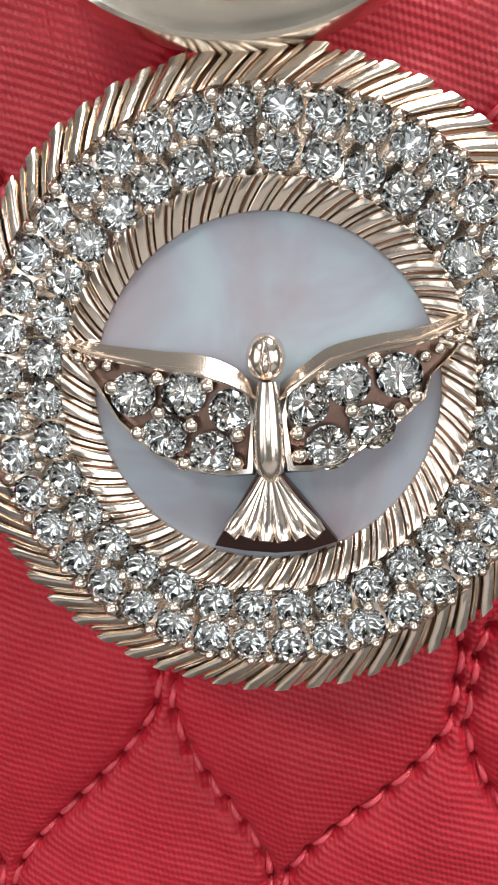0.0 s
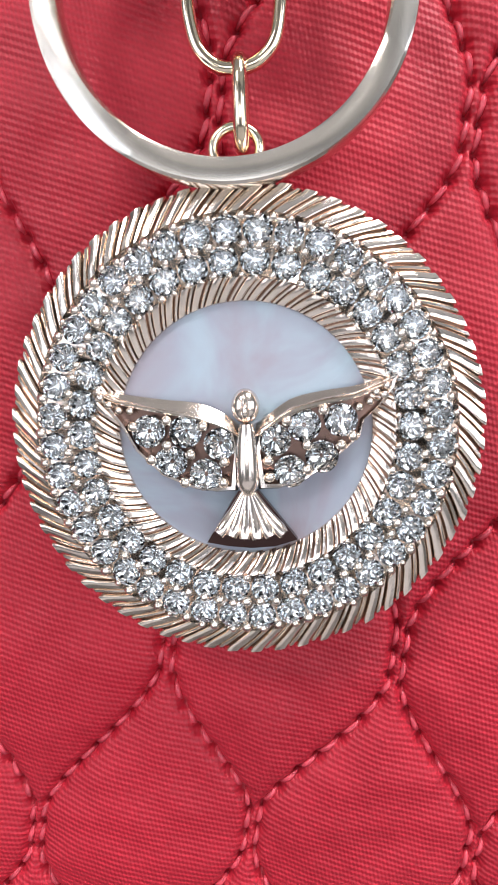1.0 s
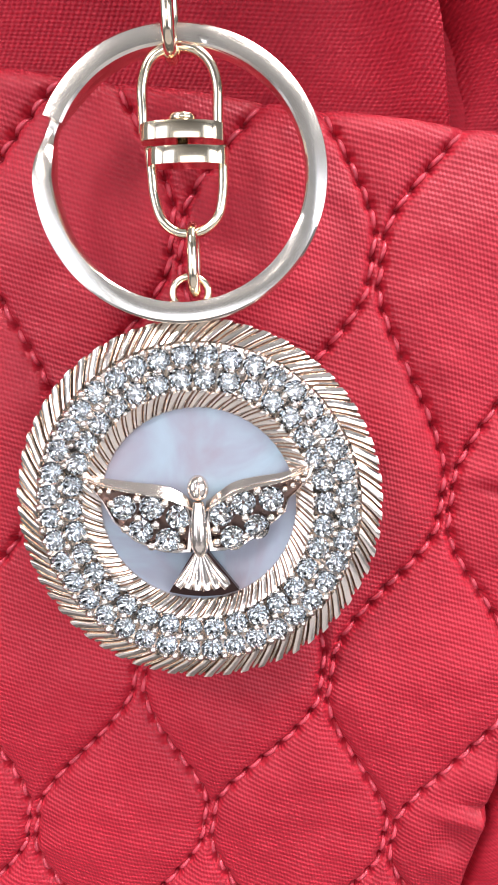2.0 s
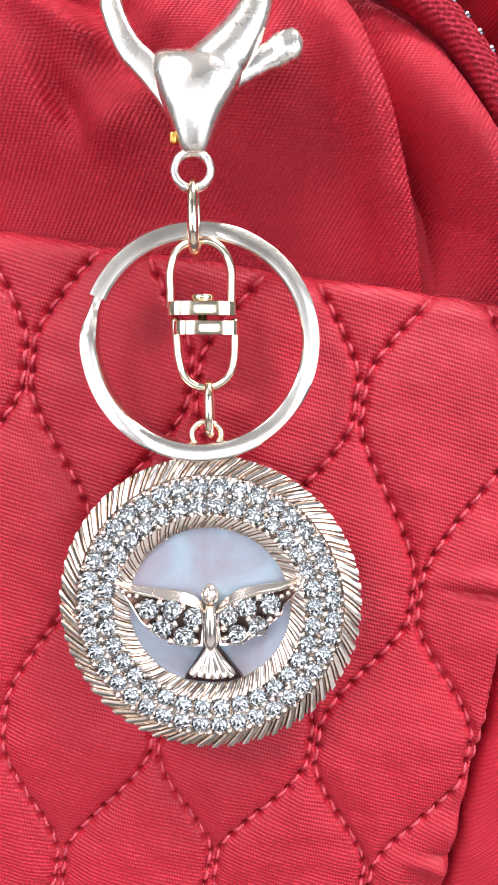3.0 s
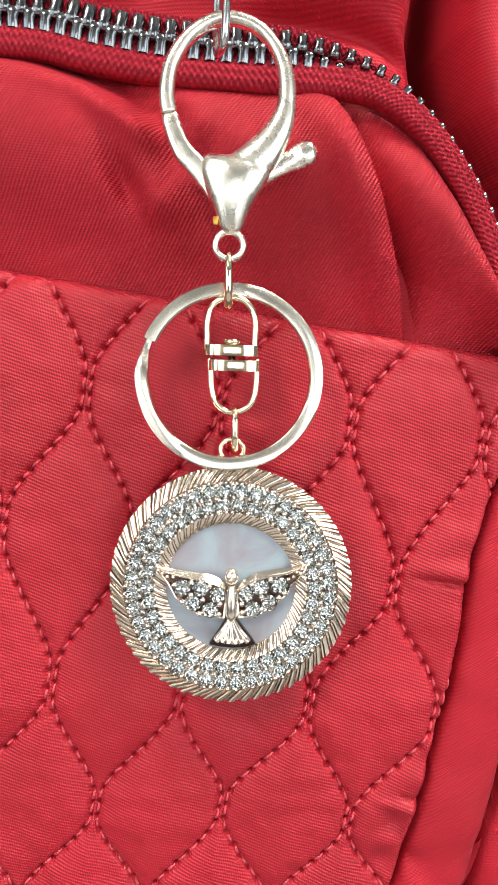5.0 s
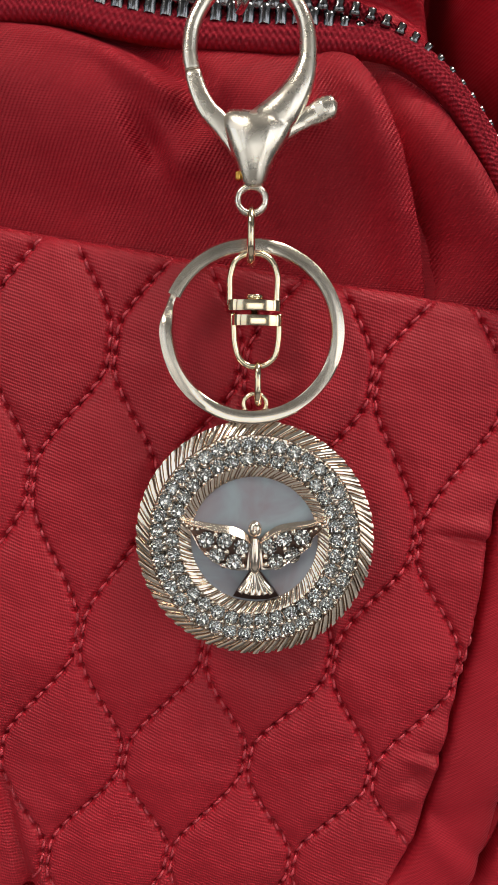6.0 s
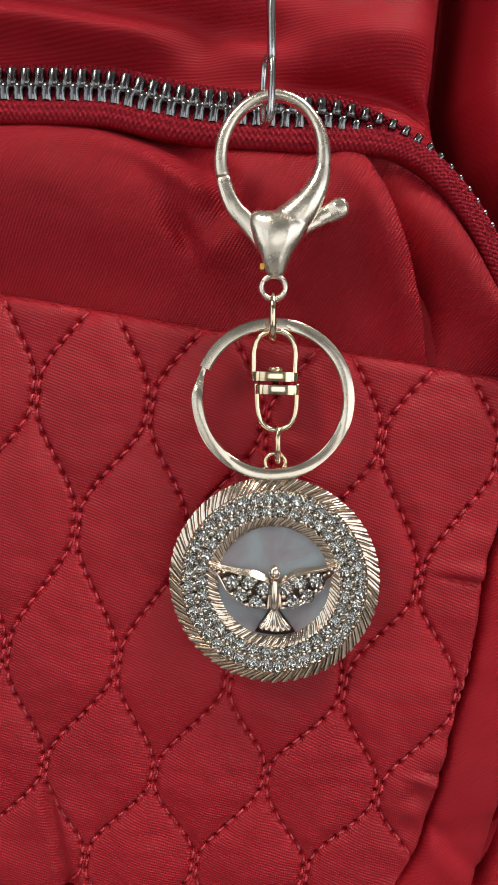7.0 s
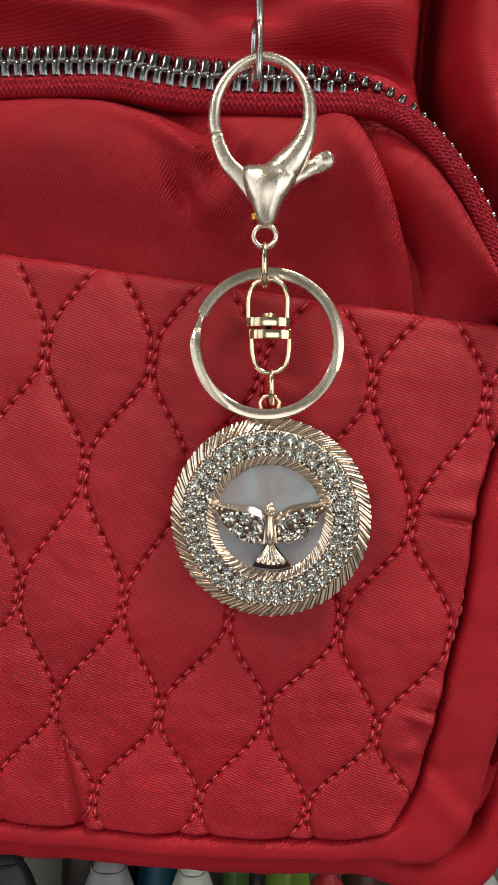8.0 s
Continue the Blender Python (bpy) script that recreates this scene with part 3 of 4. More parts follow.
def build_band():
    """The bolster round the pocket's seam, wide at the sides and narrow below."""
    path = np.array(both_sides([tuple(p) for p in seam_right]))
    path = spline(path[::3], 380)
    tan = np.gradient(path, axis=0)
    tan /= np.linalg.norm(tan, axis=1)[:, None]
    out = np.stack([-tan[:, 1], tan[:, 0]], 1)
    if (out[0] @ (1, 0)) < 0:
        out = -out
    # distance from the seam and depth; past it, shares of the width, for the round sides and for the crisp edge below
    root = [(-0.3, 1.2), (-0.1, 0.98), (0.02, 0.80), (0.05, 0.58), (0.10, 0.39), (0.18, 0.30), (0.29, 0.255)]
    round_edge = [(0.45, 0.25), (0.62, 0.25), (0.78, 0.28), (0.89, 0.37), (0.96, 0.54), (1.0, 0.95), (1.0, 1.9), (0.97, 3.2)]
    crisp_edge = [(0.45, 0.25), (0.65, 0.25), (0.80, 0.255), (0.93, 0.27), (0.985, 0.30), (1.0, 0.36), (0.995, 0.75), (0.97, 2.0)]
    lip = [(0.0, 1.0), (0.02, 0.35), (0.05, 0.10), (0.12, 0.02)]
    verts, under, count = [], [], 0
    for (x, z), (nx, nz) in zip(path, out):
        turn = min(1.0, max(0.0, (abs(nx) - 0.2) / 0.7))
        width = 0.46 + 1.0 * turn**1.4
        side = float(ease((abs(nx) - 0.72) / 0.26))
        wave = 0.09 * rough(x, z, 1.6, 9) + 0.05 * rough(x, 0.6 * z, 0.8, 21)
        near = max(0.5, width / 1.46)
        line = [(d * near, y) for d, y in root]
        line += [((d + (e - d) * side) * width, y + (h - y) * side) for (d, y), (e, h) in zip(crisp_edge, round_edge)]
        for d, y in line:
            px, pz = x + nx * d, z + nz * d
            # a slack fold crosses the corner
            across = (abs(px - MID) - 8.9 + pz + 6.1) * 0.707
            y += 0.07 * math.exp(-((across / 0.12) ** 2)) * float(ease((-4.6 - pz) / 0.8)) - 0.06 * math.exp(-(((across + 0.35) / 0.25) ** 2)) * float(ease((-4.6 - pz) / 0.8))
            verts.append((px, y + wave + 0.05 * rough(px, z, 0.6, 4), pz))
        # the bag's own edge: past a slot at the sides, close under the gusset below
        open_slot = float(ease((abs(nx) - 0.28) / 0.25))
        corner = 4 * (nx * nz) ** 2
        inner = width - 0.06 + open_slot * (0.25 + 0.45 * corner)
        outer = 1.22 + 1.14 * float(ease((abs(nx) - 0.1) / 0.8)) + 0.75 * corner
        front = 0.64 + 0.36 * open_slot + 0.08 * rough(x, z, 1.3, 19) + wave * (1 - open_slot)
        wall, wide = 0.25 + 3.15 * open_slot, outer - inner
        strip = [(inner - 0.1, front + wall)] + [(inner + d, front + y * wall) for d, y in lip]
        strip += [(inner + f * wide, front + y) for f, y in ((0.32, 0.0), (0.5, 0.0), (0.68, 0.03), (0.82, 0.12), (0.92, 0.3), (0.98, 0.6), (1.0, 1.1), (0.98, 3.4))]
        for n, (d, y) in enumerate(strip):
            y += 0.05 * rough(x * 1.3 + 3.0 * nz, z + d, 0.55, 27) * (n > 3)
            under.append((x + nx * d, y, z + nz * d))
        count, rows_under = len(line), len(strip)
    band = mesh_object("side_band", verts, sheet(range(len(path)), range(count)), NYLON_BAND, bag, "red nylon gusset round the pocket")
    mesh_object("body_edge", under, sheet(range(len(path)), range(rows_under)), NYLON_BODY, bag, "rounded red nylon edge of the bag")
    return band


build_band()


def rounded_outline(x0, x1, z0, z1, r_low, r_high, step=10):
    pts = []
    for cx, cz, r, a0 in ((x1 - r_high, z1 - r_high, r_high, 0), (x0 + r_high, z1 - r_high, r_high, 90), (x0 + r_low, z0 + r_low, r_low, 180), (x1 - r_low, z0 + r_low, r_low, 270)):
        for k in range(step + 1):
            a = radians(a0 + 90 * k / step)
            pts.append((cx + r * math.cos(a), cz + r * math.sin(a)))
    return pts


SLOT_IN = 0.58  # how far in the body's side the slot beside the gusset ends


def build_body():
    lot = Lot()
    rings = [(1.7, 0.95), (1.1, 1.0), (SLOT_IN, 1.03), (SLOT_IN - 0.12, 1.1), (SLOT_IN - 0.35, 1.3), (0.05, 2.1), (0.0, 3.2), (0.0, 10.5), (0.2, 11.8), (0.8, 12.6), (1.8, 13.0)]
    verts, count = [], 0
    for inset, depth in rings:
        loop = rounded_outline(-15.7 + inset, 5.7 - inset, -8.5 + inset * 0.4, 15.0 - inset, 3.2, 4.0)
        count = len(loop)
        for n, (x, z) in enumerate(loop):
            y = depth
            dent = 0.12 * rough(x * 0.7 + y, z, 2.6, 6)
            if inset > SLOT_IN - 0.05:
                y += 2.0 * float(ease((abs(x - MID) - 8.2) / 0.9)) * float(ease((4.0 - z) / 2.0))
            back = max(0.0, 6.0 - y) * min(1.0, inset / 1.2) * float(ease((z - 2.0) / 2.0))
            verts.append((x + dent, y + back, z + dent * 0.6))
    faces = [(i * count + k, i * count + (k + 1) % count, (i + 1) * count + (k + 1) % count, (i + 1) * count + k) for i in range(len(rings) - 1) for k in range(count)]
    faces += [tuple(range(count)), tuple((len(rings) - 1) * count + k for k in range(count))]
    return mesh_object("body", verts, faces, NYLON_BODY, bag, "red nylon bag body")


build_body()


def build_front_panel():
    us, vs = np.r_[np.linspace(-14.6, -2.0, 80)[:-1], np.linspace(-2.0, 5.45, 150)], np.linspace(1.5, 14.2, 190)
    verts = []
    for x in us:
        over = float(zip_height(min(x, 5.0)))
        for z in vs:
            y = 0.72 + 0.10 * rough(x * 0.45, z, 1.5, 11) + 0.05 * rough(x, z, 0.9, 12) + 0.02 * rough(x, z, 0.4, 13)
            high = float(ease((z - 9.2) / 1.0))
            # slack folds that run across above the zipper
            y -= 0.2 * high * (0.5 + 0.5 * math.sin(2.1 * z + 0.35 * x + 1.2 * rough(x, z, 3.0, 14)))
            crest = 10.35 - 0.13 * max(0.0, x + 5.8)
            y -= 0.34 * math.exp(-(((z - crest) / 0.26) ** 2)) * float(ease((-2.1 - x) / 0.8))
            y += 0.40 * math.exp(-(((z - crest - 0.62) / 0.34) ** 2)) * float(ease((0.8 - x) / 1.5))
            y += 0.30 * math.exp(-(((x + 1.7) / 0.5) ** 2 + ((z - 10.0) / 0.35) ** 2))
            y -= 0.34 * math.exp(-(((x - 1.7) / 1.3) ** 2 + ((z - 10.15) / 0.5) ** 2))
            y += 0.42 * math.exp(-(((z - over - 0.72 - 0.05 * (x - 1)) / 0.2) ** 2)) * float(ease((x + 0.6) / 1.6)) * float(ease((3.2 - x) / 0.8))
            # the deep valley beside the front, which follows the zipper down, and the side panel past it
            d = x - float(np.interp(z, [3.0, 5.0, 6.0, 7.0, 8.0, 9.3, 12.0], [5.35, 5.1, 4.7, 4.22, 3.62, 3.22, 3.4]))
            y += 2.7 * math.exp(-((d / 0.32) ** 2)) - 0.25 * math.exp(-(((d - 0.85) / 0.4) ** 2)) + 0.25 * math.exp(-(((d + 0.4) / 0.5) ** 2)) * high
            # above the zipper the cloth leans forward
            y -= 0.30 * max(0.0, z - 9.4) * float(ease((2.0 - x) / 5.0))
            y += 0.45 * math.exp(-(((x - 3.0) / 0.7) ** 2 + ((z - 8.3) / 0.9) ** 2))
            edge = max(0, abs(x - MID) - 9.3)
            verts.append((x, y + 0.5 * edge**2, z))
    return mesh_object("front_panel", verts, sheet(us, vs), NYLON_BODY, bag, "slack red nylon front with folds")


build_front_panel()


def tape_strip(name, offsets, label):
    """A woven strip along the zipper: pairs of offset (outward) and depth."""
    verts, uvs = [], []
    for (x, z), (nx, nz), s in zip(zip_path, zip_out, zip_run):
        wave = 0.03 * rough(x, z, 1.8, 15)
        turn = float(ease((abs(x - MID) - 5.4) / 3.2))
        for o, y in offsets:
            # on the turn the lower tape rolls over the teeth
            far = o * max(0.1, 1 - 1.3 * turn) + 0.06 * turn if o > 0.01 else o * (1 - 0.36 * turn) + 0.03 * turn
            y += turn * (0.3 if o > 0.01 else -0.06 if o > -0.4 else 0.0)
            verts.append((x + nx * far, y + wave, z + nz * far))
            uvs.append((s * CM, o * CM))
    ob = mesh_object(name, verts, sheet(range(len(zip_path)), offsets), TAPE, bag, label)
    layer = ob.data.uv_layers.new(name="strip")
    for loop in ob.data.loops:
        layer.data[loop.index].uv = uvs[loop.vertex_index]
    return ob


low_tape = tape_strip("lower_zipper_tape", [(-0.02, 0.42), (-0.14, 0.36), (-0.3, 0.26), (-0.5, 0.17), (-0.64, 0.14), (-0.71, 0.18), (-0.74, 0.27), (-0.72, 0.5)], "ribbed dark red zipper tape")
high_tape = tape_strip("upper_zipper_tape", [(0.02, 0.44), (0.15, 0.40), (0.3, 0.36), (0.4, 0.36), (0.44, 0.44), (0.45, 0.75)], "ribbed dark red zipper tape")


def build_teeth():
    """Moulded metal teeth in two staggered rows."""
    # seen from the front: a stem towards the tape, a waisted head towards the middle
    outline = [(-0.055, -0.19), (0.055, -0.19), (0.062, -0.08), (0.050, 0.0), (0.070, 0.06), (0.066, 0.14), (0.03, 0.175), (-0.03, 0.175), (-0.066, 0.14), (-0.070, 0.06), (-0.050, 0.0), (-0.062, -0.08)]
    outline = [(x * 1.65, z) for x, z in outline]
    n = len(outline)
    belly = lambda z: 0.022 * (1 - ((z - 0.0) / 0.19) ** 2)
    verts = [(x, 0.02, z) for x, z in outline] + [(x, -0.06 - belly(z), z) for x, z in outline] + [(x * 0.55, -0.095 - belly(z), z * 0.93) for x, z in outline]
    faces = [tuple(range(n))[::-1]] + [(r * n + k, r * n + (k + 1) % n, (r + 1) * n + (k + 1) % n, (r + 1) * n + k) for r in (0, 1) for k in range(n)]
    # the bellied face, in strips across
    faces += [(2 * n + a, 2 * n + b, 2 * n + c, 2 * n + d) for a, b, c, d in ((0, 1, 2, 11), (11, 2, 3, 10), (10, 3, 4, 9), (9, 4, 5, 8), (8, 5, 6, 7))]
    first = {}
    s, row = 2.0, 0
    while s < zip_run[-1] - 2.0:
        x, z = (np.interp(s, zip_run, zip_path[:, k]) for k in (0, 1))
        tx, tz = (np.interp(s, zip_run, zip_tan[:, k]) for k in (0, 1))
        nx, nz = -tz, tx
        side = 1 if row % 2 else -1
        if side < 0 and abs(x - MID) > 7.3:
            s, row = s + 0.1375, row + 1
            continue
        parent = high_tape if side > 0 else low_tape
        if side not in first:
            ob = mesh_object("zipper_tooth", verts, faces, GUNMETAL, parent, "gunmetal zipper tooth", sharp=50)
            first[side] = ob
        else:
            ob = new("zipper_tooth", next(iter(first.values())).data)
            tagged(ob, "gunmetal zipper tooth")
            hang(ob, parent)
        across, up = Vector((tx, 0, tz)) * -side, Vector((nx, 0, nz)) * -side
        turn = Matrix((across, Vector((0, 1, 0)), up)).transposed().to_4x4()
        turned = float(ease((abs(x - MID) - 5.4) / 3.2))
        sink, slide = (0.12 if side > 0 else 0.34) * turned, -0.17 * turned
        place = Vector((x + nx * (side * 0.11 + slide), 0.33 + sink, z + nz * (side * 0.11 + slide))) * CM
        # towards the turn they sit askew and half sunk in the tape
        slim = float(ease((abs(x - MID) - 4.7) / 2.4))
        yaw = 15 * math.exp(-(((x + 0.9) / 1.0) ** 2))
        ob.matrix_basis = Matrix.Translation(place) @ Matrix.Rotation(radians(yaw), 4, "Z") @ turn @ Matrix.Diagonal((1 - 0.25 * slim, 1, 1 - 0.44 * slim, 1))
        s, row = s + 0.1375, row + 1


build_teeth()

# carrying loop over its hook
handle = spline([(-6.6, 12.0, 13.8), (-6.7, 12.2, 16.0), (-6.0, 12.2, 18.0), (-5.0, 12.2, 18.55), (-4.0, 12.2, 18.0), (-3.3, 12.2, 16.0), (-3.4, 12.0, 13.8)], 40)
v, f = tube(handle, 0.75, 8, False, 0.18)
mesh_object("top_handle", v, f, NYLON_BAND, bag, "red nylon carrying loop")

# ---- hooks ----
wall_y = ROOM["y1"] * 100
bag_hook = thing("display_hook", (-5.0, wall_y, 17.9), "straight steel wall hook that holds the bag", "hook")
v, f = tube(spline([(-5, wall_y, 17.4), (-5, 11.5, 17.4), (-5, 9.6, 17.5), (-5, 9.0, 18.4)], 24), 0.28, 10)
mesh_object("arm", v, f, STEEL, bag_hook)
v, f = soft_box((-6.2, wall_y - 0.3, 16.2), (-3.8, wall_y, 18.8), 0.1)
mesh_object("back_plate", v, f, STEEL, bag_hook)

charm_hook = thing("display_hook", (-0.45, wall_y, 17.5), "thin steel hook that holds the keychain", "hook")
v, f = soft_box((-1.5, wall_y - 0.3, 17.0), (0.6, wall_y, 20.0), 0.1)
mesh_object("back_plate", v, f, STEEL, charm_hook)
v, f = tube(spline([(-0.6, wall_y, 18.6), (-0.6, 4.0, 18.6), (-0.6, 0.0, 18.6), (-0.6, -1.4, 18.65), (-0.6, -1.75, 19.0)], 50), 0.14, 10)
mesh_object("arm", v, f, STEEL, charm_hook, "round steel rod")

chain = thing("hanging_chain", (-0.5, -1.1, 18.8), "steel chain of long narrow links holding the keychain", "chain")


def chain_link(z_low, z_top, low, top, half, wire, turn):
    """A long wire link; low and top are its middle (x, y) at either end, turn its angle about the upright."""
    dx, dy = math.sin(radians(turn)) * half, -math.cos(radians(turn)) * half
    pts = []
    for t in np.linspace(0, 2 * math.pi, 44, endpoint=False):
        c, q = math.cos(t), math.sin(t)
        c, q = math.copysign(abs(c) ** 0.45, c), math.copysign(abs(q) ** 0.8, q)
        k = 0.5 + 0.5 * q
        pts.append((low[0] + (top[0] - low[0]) * k + dx * c, low[1] + (top[1] - low[1]) * k + dy * c, z_low + (z_top - z_low) * k))
    v, f = tube(pts, wire, 8, True)
    mesh_object("link", v, f, STEEL, chain)


chain_link(7.97, 9.08, (-0.385, -1.06), (-0.39, -1.06), 0.27, 0.062, 18)
chain_link(8.93, 10.62, (-0.32, -1.22), (-0.40, -1.22), 0.11, 0.074, 4)
for n in range(5):
    z0 = 10.46 + 1.60 * n
    chain_link(z0, z0 + 1.76, (-0.44 - 0.03 * n, -1.22), (-0.47 - 0.03 * n, -1.22), 0.16, 0.06, 40 if n % 2 == 0 else 4)

# ---- the keychain ----
keychain = thing("keychain", (-0.1, -0.8, 8.3), "gold keychain with a crystal bird medallion on the red bag", "keychain")
MX, MZ, MY = -0.01, -0.24, -0.50  # medallion's middle and back


def build_medallion():
    front = MY - 0.30
    plate = [(0.0, MY), (1.94, MY), (1.95, MY - 0.02), (1.95, MY - 0.05), (1.755, MY - 0.16), (1.745, front + 0.14), (1.25, front + 0.14), (1.24, front + 0.07), (1.06, front + 0.15), (1.0, front + 0.18), (0.0, front + 0.18)]
    v, f = lathe(plate, (MX, MZ))
    return mesh_object("medallion", v, f, ROSE, keychain, "round rose-gold medallion")


medallion = build_medallion()
FRONT = MY - 0.30


# one period of the border: a broad bar with a sloping top and a thin one beside it
BAR = [(0.0, -0.22), (0.025, 0.72), (0.06, 0.96), (0.11, 1.0), (0.30, 0.97), (0.50, 0.88), (0.56, 0.70), (0.59, -0.18), (0.63, -0.22), (0.655, 0.40), (0.70, 0.60), (0.85, 0.58), (0.92, 0.42), (0.945, -0.18)]


def rope(name, count, lean, rows, tall, label):
    """A band of slanting bars, in turn thick and thin; rows give radius, depth and how far the bars stand out."""
    rng = random.Random(count)
    r0, span = rows[0][0], rows[0][0] - rows[-1][0]
    ring = []
    for k in range(count):
        thick, thin = tall * rng.uniform(0.85, 1.15), tall * rng.uniform(0.7, 1.2)
        shift, reach = rng.uniform(-0.02, 0.02), rng.uniform(0.85, 1.15)
        ring += [(2 * math.pi * (k + p + shift) / count, h * (thick if p < 0.58 else thin), reach * (1 if p < 0.58 else 0.8)) for p, h in BAR]
    verts = []
    for r, y, gain, flare in rows:
        for a, h, reach in ring:
            w, q = a + lean * (r0 - r) / span, r + h * flare * reach
            cast = 0.006 * noise.noise((40 * w, 9 * r, count))
            h = h if gain or h > 0 else 0.0
            verts.append((MX + q * math.cos(w), y - h * gain + cast * gain, MZ + q * math.sin(w)))
    n = len(ring)
    faces = [(i * n + k, i * n + (k + 1) % n, (i + 1) * n + (k + 1) % n, (i + 1) * n + k) for i in range(len(rows) - 1) for k in range(n)]
    band = mesh_object(name, verts, faces, [ROSE, GROOVE_SHADE], medallion, label, sharp=32)
    # brown colour puts shade into the grooves between the bars
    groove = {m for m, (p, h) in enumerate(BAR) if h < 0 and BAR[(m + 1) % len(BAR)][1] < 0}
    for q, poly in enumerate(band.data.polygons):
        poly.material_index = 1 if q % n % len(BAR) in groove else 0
    return band


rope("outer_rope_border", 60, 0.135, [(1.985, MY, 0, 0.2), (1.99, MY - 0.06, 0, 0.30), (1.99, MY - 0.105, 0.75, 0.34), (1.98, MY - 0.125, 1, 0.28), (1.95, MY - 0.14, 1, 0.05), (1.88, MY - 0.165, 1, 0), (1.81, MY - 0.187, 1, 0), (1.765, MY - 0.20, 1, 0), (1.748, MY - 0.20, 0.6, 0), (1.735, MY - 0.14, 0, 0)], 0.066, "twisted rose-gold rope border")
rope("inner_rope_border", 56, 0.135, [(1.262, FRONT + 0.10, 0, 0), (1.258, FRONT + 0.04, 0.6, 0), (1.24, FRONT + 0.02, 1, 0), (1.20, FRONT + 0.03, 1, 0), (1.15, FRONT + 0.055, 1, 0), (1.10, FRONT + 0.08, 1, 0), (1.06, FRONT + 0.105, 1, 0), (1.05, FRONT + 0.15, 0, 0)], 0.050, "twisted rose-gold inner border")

v, f = lathe([(0.0, FRONT + 0.085), (0.5, FRONT + 0.087), (0.9, FRONT + 0.093), (1.06, FRONT + 0.098), (1.075, FRONT + 0.19)], (MX, MZ), 72)
mesh_object("pearl_inlay", v, f, PEARL, medallion, "pale mother-of-pearl disc", sharp=40)


def crystal_mesh(name, r):
    """A round stone: glass crown over a foiled, pointed back."""
    sides = 12
    rings = [(0.98, 0.0), (1.0, -0.10), (0.62, -0.42)]
    verts = [(r * q * math.cos(2 * math.pi * (k + 0.5 * n) / sides), r * y, r * q * math.sin(2 * math.pi * (k + 0.5 * n) / sides)) for n, (q, y) in enumerate(rings) for k in range(sides)]
    faces, slots = [], []
    for n in range(2):
        for k in range(sides):
            m = (k + 1) % sides
            a, b, c, d = n * sides + k, n * sides + m, (n + 1) * sides + m, (n + 1) * sides + k
            faces += [(a, b, d), (b, c, d)]
            slots += [0, 0]
    faces.append(tuple(2 * sides + k for k in range(sides)))
    slots.append(0)
    # back: a star of narrow facets that runs down to a small flat
    spokes = 18
    base = len(verts)
    for q, y0, y1 in ((0.97, 0.03, 0.03), (0.62, 0.16, 0.46), (0.12, 0.66, 0.66)):
        for k in range(spokes):
            w = 2 * math.pi * k / spokes
            verts.append((r * q * math.cos(w), r * (y0 if k % 2 else y1), r * q * math.sin(w)))
    for n in range(2):
        for k in range(spokes):
            m = (k + 1) % spokes
            a, b, c, d = base + n * spokes + k, base + n * spokes + m, base + (n + 1) * spokes + m, base + (n + 1) * spokes + k
            faces += [(a, b, d), (b, c, d)]
            slots += [1, 1]
    faces.append(tuple(base + 2 * spokes + k for k in range(spokes)))
    slots.append(1)
    data = bpy.data.meshes.new(name)
    data.from_pydata([tuple(c * CM for c in v) for v in verts], [], faces)
    data.materials.append(CRYSTAL)
    data.materials.append(FOIL)
    for p, s in zip(data.polygons, slots):
        p.material_index = s
    bm = bmesh.new()
    bm.from_mesh(data)
    bmesh.ops.recalc_face_normals(bm, faces=[q for q in bm.faces if q.material_index == 0])
    for q in bm.faces:
        q.normal_update()
        outward = q.normal.y < 0
        if (q.material_index == 1 and not outward):
            q.normal_flip()
    bm.to_mesh(data)
    bm.free()
    return data


STONE = crystal_mesh("crystal", 0.122)


def set_stone(x, z, y, rng, size=1.0):
    ob = new("crystal", STONE)
    tagged(ob, "clear round crystal")
    hang(ob, medallion)
    ob.matrix_basis = Matrix.Translation(Vector((x, y, z)) * CM) @ pose(0, 0, 0, rng.uniform(-5, 5), rng.uniform(0, 360), rng.uniform(-5, 5)) @ Matrix.Scale(size, 4)
    return ob


def ring_point(r, turn, y):
    return MX + r * math.cos(turn), y, MZ + r * math.sin(turn)


rng = random.Random(11)
v, f = ball((0, 0, 0), 0.03, 5, 8)
BEAD = mesh_object("prong_bead", v, f, ROSE, medallion).data
bpy.data.objects.remove(bpy.data.objects["prong_bead"])


def set_bead(place, size):
    ob = new("prong_bead", BEAD)
    hang(ob, medallion)
    ob.matrix_basis = Matrix.Translation(Vector(place) * CM) @ Matrix.Scale(size / 0.03, 4)


for count, r, start in ((40, 1.615, 0.0), (34, 1.375, 0.02)):
    for k in range(count):
        a = math.pi / 2 + 2 * math.pi * (k + 0.5) / count + start
        x, y, z = ring_point(r + rng.uniform(-0.008, 0.008), a, FRONT + 0.03)
        set_stone(x, z, y, rng)
for count, r, size in ((40, 1.71, 0.042), (40, 1.735, 0.030), (74, 1.495, 0.041), (34, 1.265, 0.034), (34, 1.245, 0.026)):
    for k in range(count):
        a = math.pi / 2 + 2 * math.pi * (k + (0.5 if size in (0.030, 0.026) else 0.0)) / count + rng.uniform(-0.01, 0.01)
        set_bead(ring_point(r + rng.uniform(-0.012, 0.012), a, FRONT + 0.01), size * rng.uniform(0.85, 1.2))


